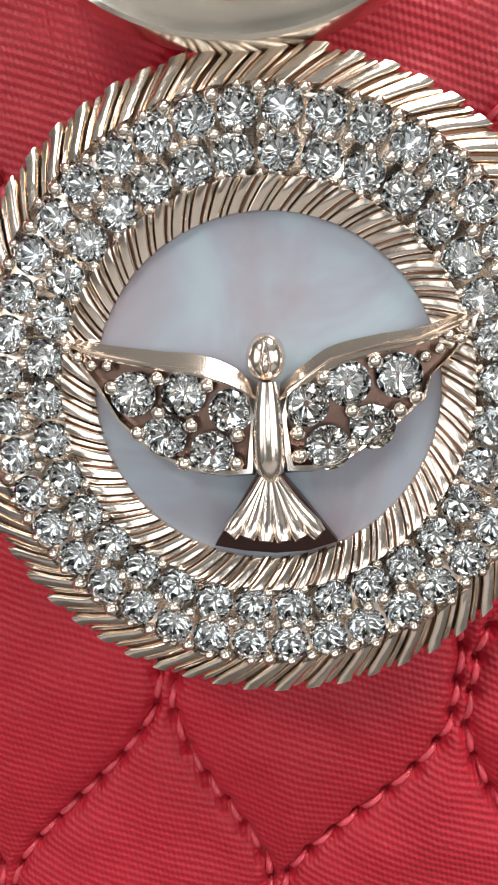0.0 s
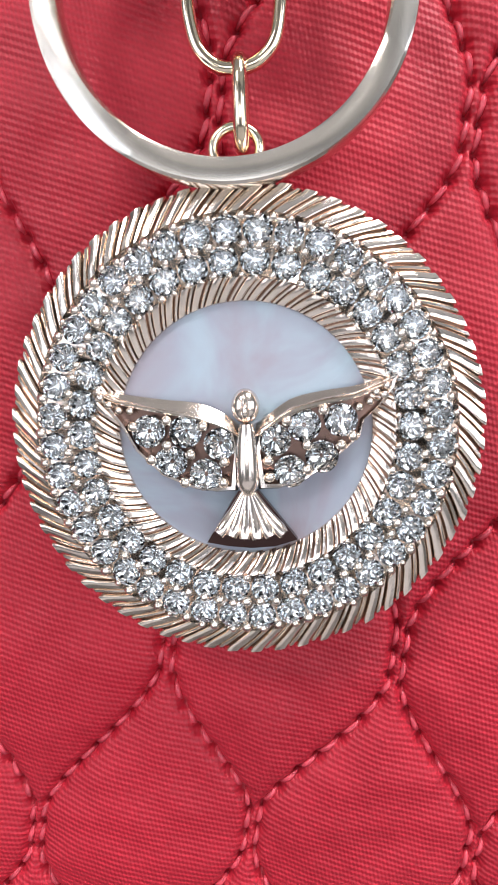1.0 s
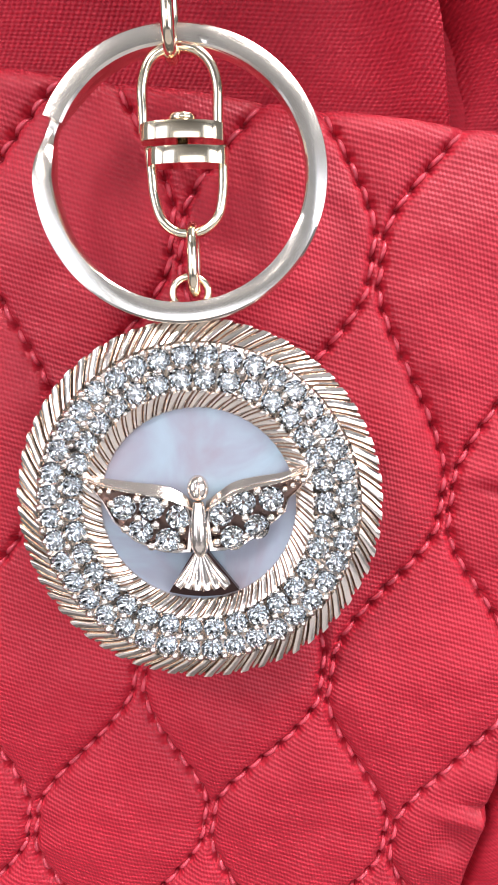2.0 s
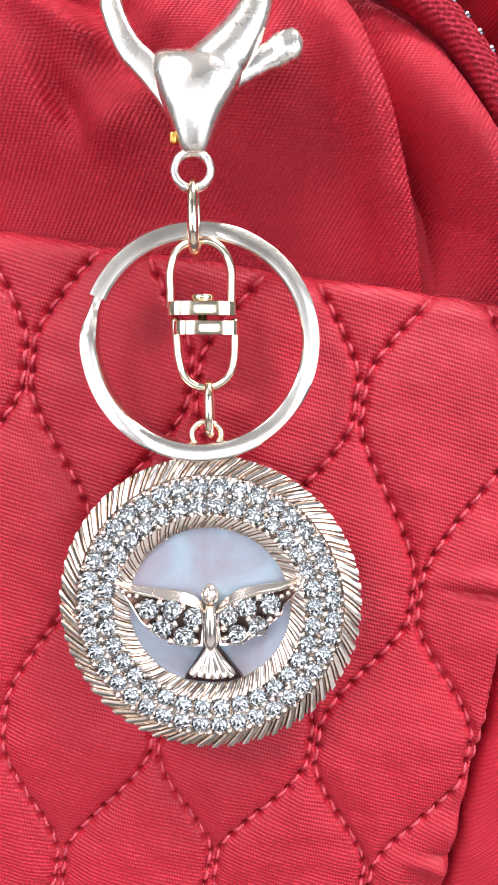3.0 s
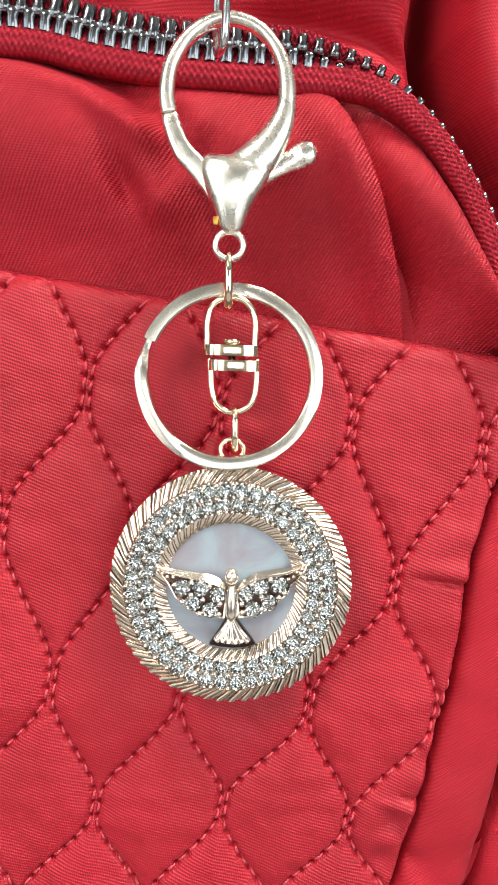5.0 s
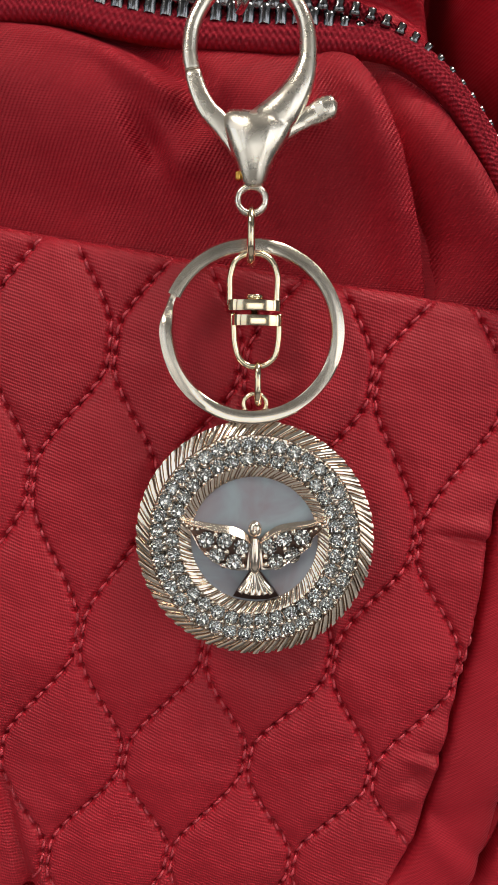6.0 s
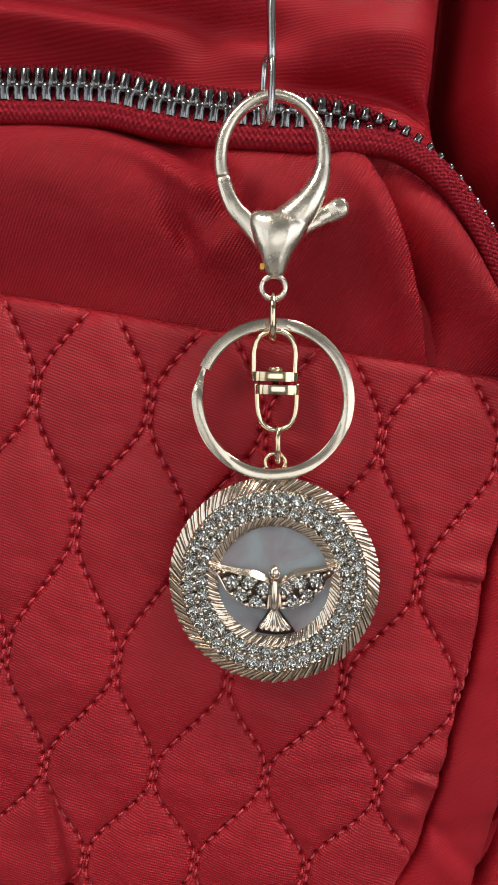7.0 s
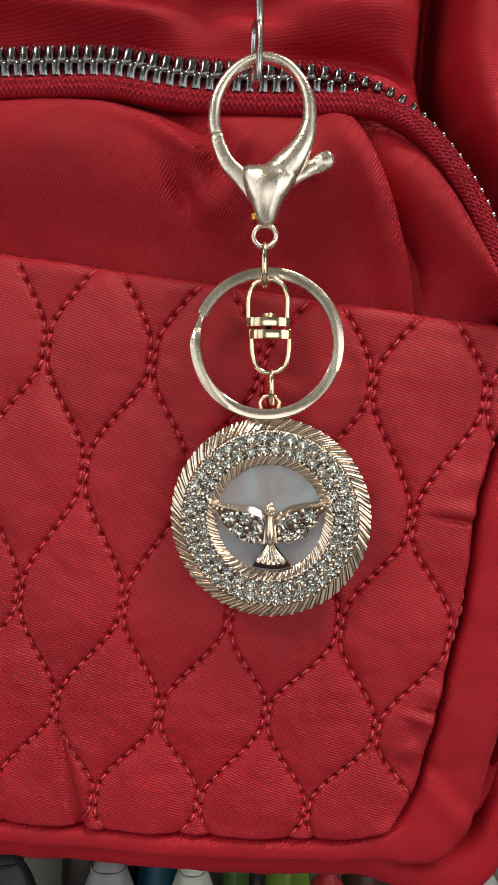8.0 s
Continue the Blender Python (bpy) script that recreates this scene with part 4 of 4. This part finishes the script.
def build_bird():
    BX, BZ, BY = 0.06, 0.10, FRONT - 0.01
    grow = 1.07
    shift = lambda pts: [(x * 1.03 + BX, z + BZ) for x, z in pts]
    left = shift([(-1.27, 0.0), (-1.05, -0.072), (-0.71, -0.145), (-0.457, -0.175), (-0.15, -0.305), (-0.10, -0.5), (-0.13, -0.79), (-0.30, -0.80), (-0.472, -0.778), (-0.727, -0.675), (-0.949, -0.471), (-1.082, -0.242), (-1.20, -0.09)])
    right = shift([(1.145, 0.10), (1.05, 0.075), (0.82, -0.019), (0.546, -0.072), (0.298, -0.139), (0.046, -0.306), (0.0, -0.5), (0.04, -0.78), (0.20, -0.775), (0.408, -0.707), (0.659, -0.536), (0.852, -0.367), (0.885, -0.235), (1.013, -0.117), (1.12, 0.02)])
    lot = Lot()
    for outline in (left, right):
        p = np.array(outline)
        c = p.mean(0)
        n = len(p)
        rings = [(1.0, BY + 0.08), (1.0, BY - 0.03), (0.965, BY - 0.06), (0.91, BY - 0.05), (0.88, BY + 0.06)]
        verts = [(*(c + (q - c) * s)[:1], y, (c + (q - c) * s)[1]) for s, y in rings for q in p]
        faces = [(i * n + k, i * n + (k + 1) % n, (i + 1) * n + (k + 1) % n, (i + 1) * n + k) for i in range(len(rings) - 1) for k in range(n)]
        verts.append((c[0], BY + 0.065, c[1]))
        faces += [((len(rings) - 1) * n + k, (len(rings) - 1) * n + (k + 1) % n, len(verts) - 1) for k in range(n)]
        lot.add(verts, faces)
        # a flat dark brown sheet lies in the wing's hollow
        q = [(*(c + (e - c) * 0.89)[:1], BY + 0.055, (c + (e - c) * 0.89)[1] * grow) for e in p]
        mesh_object("wing_recess", q, [tuple(range(n))], DARK_BRONZE, medallion, "dark brown sheet in the wing hollow")
    # raised front edges of the wings, broad and smooth
    for edge in (shift([(-1.27, 0.0), (-1.05, -0.072), (-0.71, -0.13), (-0.457, -0.165), (-0.25, -0.235), (-0.10, -0.33)]), shift([(1.145, 0.10), (1.05, 0.06), (0.82, -0.025), (0.546, -0.075), (0.298, -0.145), (0.02, -0.32)])):
        p = spline(edge, 24)
        wide = np.interp(np.linspace(0, 1, 24), [0, 0.2, 0.75, 1], [0.03, 0.055, 0.085, 0.06])
        verts = [v for (x, z), w in zip(p, wide) for v in ((x, BY + 0.05, z + 0.75 * w), (x, BY + 0.01, z + 0.72 * w), (x, BY - 0.035 - 0.5 * w, z - 0.55 * w), (x, BY - 0.025 - 0.5 * w, z - 0.75 * w), (x, BY + 0.04, z - 0.85 * w))]
        lot.add(verts, [(k * 5 + q, k * 5 + q + 1, (k + 1) * 5 + q + 1, (k + 1) * 5 + q) for k in range(23) for q in range(4)])
    lot.add(*ball((-0.06 + BX, BY - 0.02, -0.13 + BZ), 0.118, 10, 18, (1.0, 0.85, 1.15)))
    # body: neck, breast and rump on one spindle; the head a knob with a beak
    spine = [(0.0, -0.26), (0.0, -0.33), (0.0, -0.42), (0.002, -0.55), (0.006, -0.68), (0.01, -0.76), (0.012, -0.815)]
    girth = [0.055, 0.070, 0.085, 0.096, 0.098, 0.08, 0.03]
    lot.add(*tube([(x - 0.052 + BX, BY - 0.09, z + BZ) for x, z in spine], girth, 12, False, 1.0))
    lot.add(*ball((-0.06 + BX, BY - 0.10, -0.16 + BZ), 0.045, 8, 12, (0.85, 1.5, 1.6)))
    lot.add(*tube([(-0.06 + BX, BY - 0.10, -0.12 + BZ), (-0.062 + BX, BY - 0.10, -0.075 + BZ), (-0.063 + BX, BY - 0.095, -0.035 + BZ)], [0.036, 0.028, 0.012], 10))
    # tail: a fan of six rounded feathers
    for q in np.linspace(-1, 1, 6):
        x1, z1 = -0.02 + 0.27 * q + BX, -1.16 + 0.05 * abs(q) + BZ
        pts = spline([(-0.045 + 0.035 * q + BX, BY - 0.03, -0.80 + BZ), (-0.035 + 0.14 * q + BX, BY - 0.075, -0.96 + BZ), (x1, BY - 0.15, z1)], 8)
        lot.add(*tube(pts, np.interp(np.linspace(0, 1, 8), [0, 0.9, 1], [0.028, 0.060, 0.044]), 10))
    # the tail plate's near-black colour stands in for a dark reflection
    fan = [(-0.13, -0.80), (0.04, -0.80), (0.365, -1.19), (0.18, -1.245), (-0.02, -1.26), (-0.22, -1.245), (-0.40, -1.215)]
    n = len(fan)
    mesh_object("tail_plate", [(x + BX, y, (z + BZ) * grow) for y in (BY + 0.08, BY - 0.005) for x, z in fan], [tuple(range(n)), tuple(range(n, 2 * n))] + [(k, (k + 1) % n, n + (k + 1) % n, n + k) for k in range(n)], TAIL_REFLECTION, medallion, "plate under the tail, coloured for a dark reflection", False)
    rng = random.Random(5)
    for x, z in shift([(-0.838, -0.32), (-0.54, -0.322), (-0.265, -0.418), (-0.661, -0.559), (-0.384, -0.661), (0.171, -0.391), (0.408, -0.28), (0.699, -0.24), (0.296, -0.635), (0.548, -0.521)]):
        set_stone(x, z * grow, BY - 0.035, rng, 1.13)
    small = [(-1.215, -0.055), (-1.15, -0.11), (-1.07, -0.155), (-0.98, -0.16), (-0.96, -0.28), (-0.69, -0.235), (-0.40, -0.28), (-0.69, -0.43), (-0.82, -0.54), (-0.50, -0.50), (-0.23, -0.56), (-0.24, -0.72), (-0.55, -0.72), (0.27, -0.24), (0.12, -0.55), (0.13, -0.68), (0.56, -0.16), (0.43, -0.43), (0.43, -0.62), (0.70, -0.43), (0.79, -0.36), (0.84, -0.14), (0.92, -0.10), (0.97, -0.03), (1.03, -0.05), (1.05, 0.02)]
    for n, (x, z) in enumerate(shift(small)):
        set_bead((x, BY - 0.045, z * grow), 0.052 if 4 <= n < 21 else 0.038)
    lot.verts = [(x, y, z * grow) for x, y, z in lot.verts]
    mesh_object("bird", lot.verts, lot.faces, POLISHED, medallion, "rose-gold bird with spread wings", sharp=40)


build_bird()

# loop on the medallion's rim
loop = [(0.19 * math.cos(w) - 0.055, MY - 0.12, 2.02 + 0.17 * math.sin(w)) for w in np.linspace(0, 2 * math.pi, 28, endpoint=False)]
v, f = tube(loop, 0.045, 8, True)
mesh_object("hanging_loop", v, f, WIRE_GOLD, medallion, "small gold loop")


def build_ring():
    """Flat split ring, its upper end lapping over a step in the lower coil."""
    cx, cz, cy, tilt = -0.125, 3.20, -0.62, 0.09
    turn = radians(2)
    verts, faces = [], []
    n = 150
    for k in range(n):
        w = 2 * math.pi * k / n
        deg = math.degrees(w) % 360
        # the step lies at the left, over a short run of the coil
        step = math.exp(-(((deg - 160) / 11.0) ** 2))
        kink = math.exp(-(((deg - 181) / 8.0) ** 2))
        r_in, r_out = 1.28 + 0.075 * step + 0.02 * kink, 1.505 - 0.03 * step + 0.012 * kink
        y0, y1 = -0.10 + 0.10 * step, 0.11
        warp = 0.010 * math.sin(2 * w + 0.6) + 0.005 * math.sin(5 * w + 2.0) + 0.006 * kink
        for r, y in ((r_out, y1), (r_out, y0 + 0.04), (r_out - 0.008, y0 + 0.015), (r_out - 0.03, y0 + warp), (r_out - 0.085, y0 - 0.008 + 0.4 * warp), (r_in + 0.085, y0 - 0.008 - 0.4 * warp), (r_in + 0.028, y0 - warp), (r_in + 0.008, y0 + 0.012), (r_in, y0 + 0.035), (r_in, y1)):
            x, z = r * math.cos(w), r * math.sin(w)
            verts.append((cx + x * math.cos(turn), cy + y + x * math.sin(turn) + z * tilt, cz + z))
    s = 10
    faces = [(k * s + q, k * s + (q + 1) % s, ((k + 1) % n) * s + (q + 1) % s, ((k + 1) % n) * s + q) for k in range(n) for q in range(s)]
    ring = mesh_object("split_ring", verts, faces, RING_GOLD, keychain, "flat pale-gold split ring", sharp=24)
    # the free end of the coil, cut square above the step
    lot = Lot()
    ends = []
    for deg in np.linspace(62, 157, 24):
        w = radians(deg)
        sect = []
        lift = -0.035 + 0.073 * ease((deg - 62) / 70.0)
        for r, y in ((1.503, 0.02), (1.503, -0.09), (1.48, -0.112), (1.395, -0.12), (1.305, -0.114), (1.279, -0.09), (1.279, 0.02)):
            x, z = r * math.cos(w), r * math.sin(w)
            sect.append((cx + x * math.cos(turn), cy + y - 0.01 - lift + x * math.sin(turn) + z * tilt, cz + z))
        ends += sect
    m, s = 24, 7
    lot.add(ends, [(k * s + q, k * s + (q + 1) % s, (k + 1) * s + (q + 1) % s, (k + 1) * s + q) for k in range(m - 1) for q in range(s)] + [tuple(range(s)), tuple((m - 1) * s + q for q in range(s))])
    mesh_object("coil_end", lot.verts, lot.faces, RING_GOLD, ring, sharp=35)
    return ring


build_ring()


def oval_link(name, x, y, z_top, z_low, half, wire, label, lean=0.0):
    """A wire link seen edge-on: its loop lies in the depth direction."""
    pts = []
    mid, rise = (z_top + z_low) / 2, (z_top - z_low) / 2
    for w in np.linspace(0, 2 * math.pi, 36, endpoint=False):
        c, s = math.cos(w), math.sin(w)
        dz = rise * (abs(s) ** 0.8) * (1 if s >= 0 else -1)
        pts.append((x + lean * dz, y + half * c, mid + dz))
    v, f = tube(pts, wire, 8, True)
    return mesh_object(name, v, f, WIRE_GOLD, keychain, label)


oval_link("upper_link", -0.175, -0.82, 5.10, 4.27, 0.27, 0.068, "gold wire link", -0.02)
oval_link("lower_link", -0.012, -0.60, 2.69, 2.02, 0.18, 0.062, "gold wire link", -0.02)


def build_swivel():
    y = -0.60
    back = lambda pts: [(0.42 + (x - 0.42) * 1.035, v, 3.19 + (z - 3.19) * 1.035) for x, v, z in pts]
    swivel = Lot()
    swivel.add(*tube(spline(back([(-0.475, y, 3.60), (-0.475, y, 3.80), (-0.475, y, 4.05), (-0.40, y, 4.28), (-0.25, y, 4.385), (-0.10, y, 4.41), (0.07, y, 4.37), (0.20, y, 4.25), (0.265, y, 4.05), (0.265, y, 3.80), (0.265, y, 3.60)]), 48), 0.058, 10, False))
    body = mesh_object("swivel", swivel.verts, swivel.faces, WIRE_GOLD, keychain, "gold swivel connector")
    low = tube(spline(back([(-0.42, y, 3.48), (-0.40, y, 3.2), (-0.385, y, 3.02), (-0.32, y, 2.80), (-0.18, y, 2.67), (-0.03, y, 2.65), (0.13, y, 2.69), (0.26, y, 2.83), (0.305, y, 3.05), (0.31, y, 3.25), (0.31, y, 3.48)]), 48), 0.058, 10)
    mesh_object("lower_bail", *low, WIRE_GOLD, body)
    for name, z0, z1, x0, x1 in (("upper_plate", 3.53, 3.70, -0.53, 0.315), ("lower_plate", 3.29, 3.46, -0.46, 0.365)):
        # bent strap with a bellied front
        lot = Lot()
        xs = np.linspace(x0, x1, 15)
        verts = []
        for x in xs:
            t = (x - x0) / (x1 - x0) * 2 - 1
            front = y - 0.06 - 0.14 * math.sqrt(max(0, 1 - t * t))
            verts += [(x, front, z0), (x, front - 0.012, (z0 + z1) / 2), (x, front, z1), (x, y + 0.08, z1), (x, y + 0.08, z0)]
        faces = [(k * 5 + q, k * 5 + (q + 1) % 5, (k + 1) * 5 + (q + 1) % 5, (k + 1) * 5 + q) for k in range(14) for q in range(5)] + [tuple(range(5)), tuple(70 + q for q in range(5))]
        lot.add(verts, faces)
        mesh_object(name, lot.verts, lot.faces, WIRE_GOLD, body, sharp=40)
    v, f = tube([(-0.10, y - 0.02, 3.30), (-0.10, y - 0.02, 3.71), (-0.10, y - 0.02, 3.715), (-0.10, y - 0.02, 3.78), (-0.10, y - 0.02, 3.795)], [0.07, 0.07, 0.15, 0.15, 0.12], 12)
    mesh_object("rivet", v, f, WIRE_GOLD, body)


build_swivel()


def strap(points, y, half_wide, half_deep, power=2.8, sides=20):
    """A bar along (x, z) points with a rounded-square section."""
    p = np.array(points, float)
    t = np.gradient(p, axis=0)
    t /= np.linalg.norm(t, axis=1)[:, None]
    n = len(p)
    half_wide, half_deep = np.ones(n) * half_wide, np.ones(n) * half_deep
    verts = []
    for k in range(n):
        for q in range(sides):
            c, d = math.cos(2 * math.pi * (q + 0.5) / sides), math.sin(2 * math.pi * (q + 0.5) / sides)
            u = math.copysign(abs(c) ** (2 / power), c) * half_wide[k]
            v = math.copysign(abs(d) ** (2 / power), d) * half_deep[k]
            verts.append((p[k, 0] - t[k, 1] * u, y + v, p[k, 1] + t[k, 0] * u))
    faces = [(k * sides + q, k * sides + (q + 1) % sides, (k + 1) * sides + (q + 1) % sides, (k + 1) * sides + q) for k in range(n - 1) for q in range(sides)]
    return verts, faces + [tuple(range(sides)), tuple((n - 1) * sides + q for q in range(sides))]


def along(count, stops, values):
    return np.interp(np.linspace(0, 1, count), stops, values)


def build_clasp():
    y = -1.0
    # the hooked loop: out of the body's right shoulder, up and over, down to the gate
    centre = [(0.00, 6.30), (0.24, 6.50), (0.46, 6.80), (0.585, 7.10), (0.622, 7.43), (0.57, 7.78), (0.42, 8.08), (0.18, 8.32), (-0.12, 8.44), (-0.42, 8.44), (-0.72, 8.30), (-0.96, 8.06), (-1.12, 7.76), (-1.17, 7.48), (-1.165, 7.26), (-1.125, 7.08)]
    p = spline(centre, 90)
    lot = Lot().add(*strap(p, y, along(90, [0, 0.07, 0.14, 0.25, 0.45, 0.75, 1], [0.30, 0.29, 0.235, 0.145, 0.10, 0.112, 0.128]), along(90, [0, 0.1, 0.25, 1], [0.20, 0.20, 0.13, 0.105]), 2.2))
    # body: a shell that narrows to the eye; rows of height, left and right edge, half depth
    rows = [(6.52, -0.50, -0.05, 0.04), (6.50, -0.57, 0.12, 0.11), (6.46, -0.62, 0.28, 0.165), (6.39, -0.655, 0.38, 0.21), (6.28, -0.66, 0.42, 0.24), (6.12, -0.61, 0.36, 0.255), (5.95, -0.555, 0.265, 0.25), (5.78, -0.475, 0.165, 0.225), (5.62, -0.405, 0.09, 0.19), (5.50, -0.36, 0.045, 0.155), (5.42, -0.33, 0.015, 0.125), (5.37, -0.28, -0.04, 0.08)]
    fine = spline(rows, 48)
    sides, verts = 36, []
    for z, x0, x1, b in fine:
        cx, a = (x0 + x1) / 2, (x1 - x0) / 2
        for k in range(sides):
            w = 2 * math.pi * k / sides
            c, q = math.cos(w), math.sin(w)
            c, q = math.copysign(abs(c) ** 0.92, c), math.copysign(abs(q) ** 0.92, q)
            # the top edge dips between the two arms
            dip = 0.035 * (c * c - 0.4) * float(ease((z - 6.3) / 0.3))
            dent = 0.008 * noise.noise((4 * c, 3 * z, 2.0))
            verts.append((cx + a * c, y + b * q * (1.0 if q < 0 else 0.8) + dent, z + dip))
    n = len(fine)
    faces = [(i * sides + k, i * sides + (k + 1) % sides, (i + 1) * sides + (k + 1) % sides, (i + 1) * sides + k) for i in range(n - 1) for k in range(sides)] + [tuple(range(sides)), tuple((n - 1) * sides + k for k in range(sides))]
    lot.add(verts, faces)
    clasp = mesh_object("lobster_clasp", lot.verts, lot.faces, GOLD, keychain, "polished pale-gold lobster clasp")
    # cast in one piece: the arm runs into the body
    melt = clasp.modifiers.new("melt", "REMESH")
    melt.mode, melt.voxel_size, melt.use_smooth_shade = "VOXEL", 0.00018, True
    soft = clasp.modifiers.new("soft", "SMOOTH")
    soft.factor, soft.iterations = 0.5, 14
    # the spring gate: a flat strap, broad where it enters the body
    g = spline([(-1.12, 7.075), (-1.085, 6.93), (-1.00, 6.71), (-0.88, 6.51), (-0.71, 6.34), (-0.54, 6.12), (-0.43, 5.85)], 40)
    v, f = strap(g, y + 0.02, along(40, [0, 0.02, 0.2, 0.4, 0.6, 0.8, 1], [0.118, 0.130, 0.140, 0.155, 0.165, 0.15, 0.07]), along(40, [0, 0.03, 0.3, 1], [0.08, 0.10, 0.12, 0.10]), 3.4)
    mesh_object("gate", v, f, GOLD, clasp, "sprung gate with a worn face", sharp=60)
    # thumb lever: a paddle with a rounded, nicked knob
    lv = spline([(0.26, 6.24), (0.48, 6.36), (0.68, 6.46), (0.84, 6.54), (0.98, 6.60), (1.10, 6.63)], 44)
    v, f = strap(lv, y + 0.07, along(44, [0, 0.3, 0.5, 0.68, 0.74, 0.77, 0.80, 0.9, 0.97, 1], [0.17, 0.15, 0.15, 0.185, 0.195, 0.178, 0.195, 0.18, 0.13, 0.05]), along(44, [0, 0.4, 0.62, 0.75, 0.93, 1], [0.12, 0.08, 0.09, 0.14, 0.13, 0.06]), 2.4)
    mesh_object("thumb_lever", v, f, GOLD, clasp, "rounded thumb lever", sharp=60)
    # eye under the body
    eye = [(-0.18 + 0.215 * math.cos(w), y, 5.19 + 0.205 * math.sin(w)) for w in np.linspace(0, 2 * math.pi, 36, endpoint=False)]
    v, f = tube(eye, 0.058, 8, True)
    mesh_object("eye", v, f, GOLD, clasp)
    v, f = soft_box((-0.435, y - 0.10, 5.47), (-0.355, y + 0.02, 5.60), 0.02)
    mesh_object("spring_end", v, f, BRASS, clasp, "orange brass spring end")


build_clasp()

# ---- the shelf below, and what stands on it ----
shelf_z = -22.0
shelf = thing("shelf", (0, wall_y, shelf_z), "dark laminate display shelf on the wall", "shelf")
v, f = soft_box((-45, wall_y - 26, shelf_z - 2.0), (45, wall_y, shelf_z), 0.15)
mesh_object("board", v, f, SHELF_WOOD, shelf)
for bx in (-30, 30):
    v, f = soft_box((bx - 1, wall_y - 20, shelf_z - 6), (bx + 1, wall_y, shelf_z - 2.0), 0.15)
    mesh_object("bracket", v, f, STEEL, shelf)


def pouch(x, y, w, d, h, colour, word, shine=0.45):
    """A soft stuffed pouch with a seam and a pinched top."""
    base = thing("small_pouch", (x, y, shelf_z), f"small stuffed {word} pouch standing on the shelf", "pouch", "pouches on the shelf")
    mat = plain(word.replace(" ", "_") + "_cloth", colour, shine, 120, 0.15, 0.0004)
    rings, sides, verts = 18, 22, []
    for i in range(rings + 1):
        t = i / rings
        grow = max(0.04, 1 - max(0.0, (t - 0.45) / 0.55) ** 2.5) ** 0.5 * (0.75 + 0.25 * min(1.0, t / 0.3))
        for k in range(sides):
            a = 2 * math.pi * k / sides
            lump = 1 + 0.14 * noise.noise((math.cos(a) * 1.4 + x, math.sin(a) * 1.4, t * 3))
            verts.append((x + w / 2 * grow * math.cos(a) * lump, y + d / 2 * grow * math.sin(a) * lump, shelf_z + h * t))
    faces = [(i * sides + k, i * sides + (k + 1) % sides, (i + 1) * sides + (k + 1) % sides, (i + 1) * sides + k) for i in range(rings) for k in range(sides)] + [tuple(range(sides)), tuple(rings * sides + k for k in range(sides))]
    mesh_object("cloth_body", verts, faces, mat, base)
    seam = [(x + w / 2 * 0.55 * math.cos(a), y + d / 2 * 0.55 * math.sin(a), shelf_z + h * 0.93) for a in np.linspace(0, 2 * math.pi, 20, endpoint=False)]
    v2, f2 = tube(seam, 0.05, 6, True)
    mesh_object("drawstring", v2, f2, mat, base)


POUCHES = [
    (-10.6, (0.02, 0.02, 0.025), "black", 3.0), (-7.9, (0.03, 0.02, 0.02), "brown", 2.2), (-6.4, (0.30, 0.31, 0.34), "grey", 2.4), (-4.9, (0.02, 0.16, 0.27), "teal", 1.9), (-3.2, (0.62, 0.66, 0.62), "white", 1.9),
    (-1.8, (0.16, 0.34, 0.10), "green", 1.3), (-0.8, (0.02, 0.02, 0.02), "black", 0.9), (0.3, (0.24, 0.42, 0.07), "lime", 1.9), (1.8, (0.35, 0.02, 0.03), "red", 2.0), (3.4, (0.05, 0.02, 0.02), "brown", 2.3), (5.2, (0.36, 0.20, 0.10), "tan", 1.7), (7.4, (0.34, 0.37, 0.39), "pale grey", 2.8),
]
for n, (px, colour, word, width) in enumerate(POUCHES):
    pouch(px, (10.1, 12.0)[n % 2], width, 1.8, (7.0, 6.4)[n % 2] + 0.25 * math.sin(px * 3), colour, word)
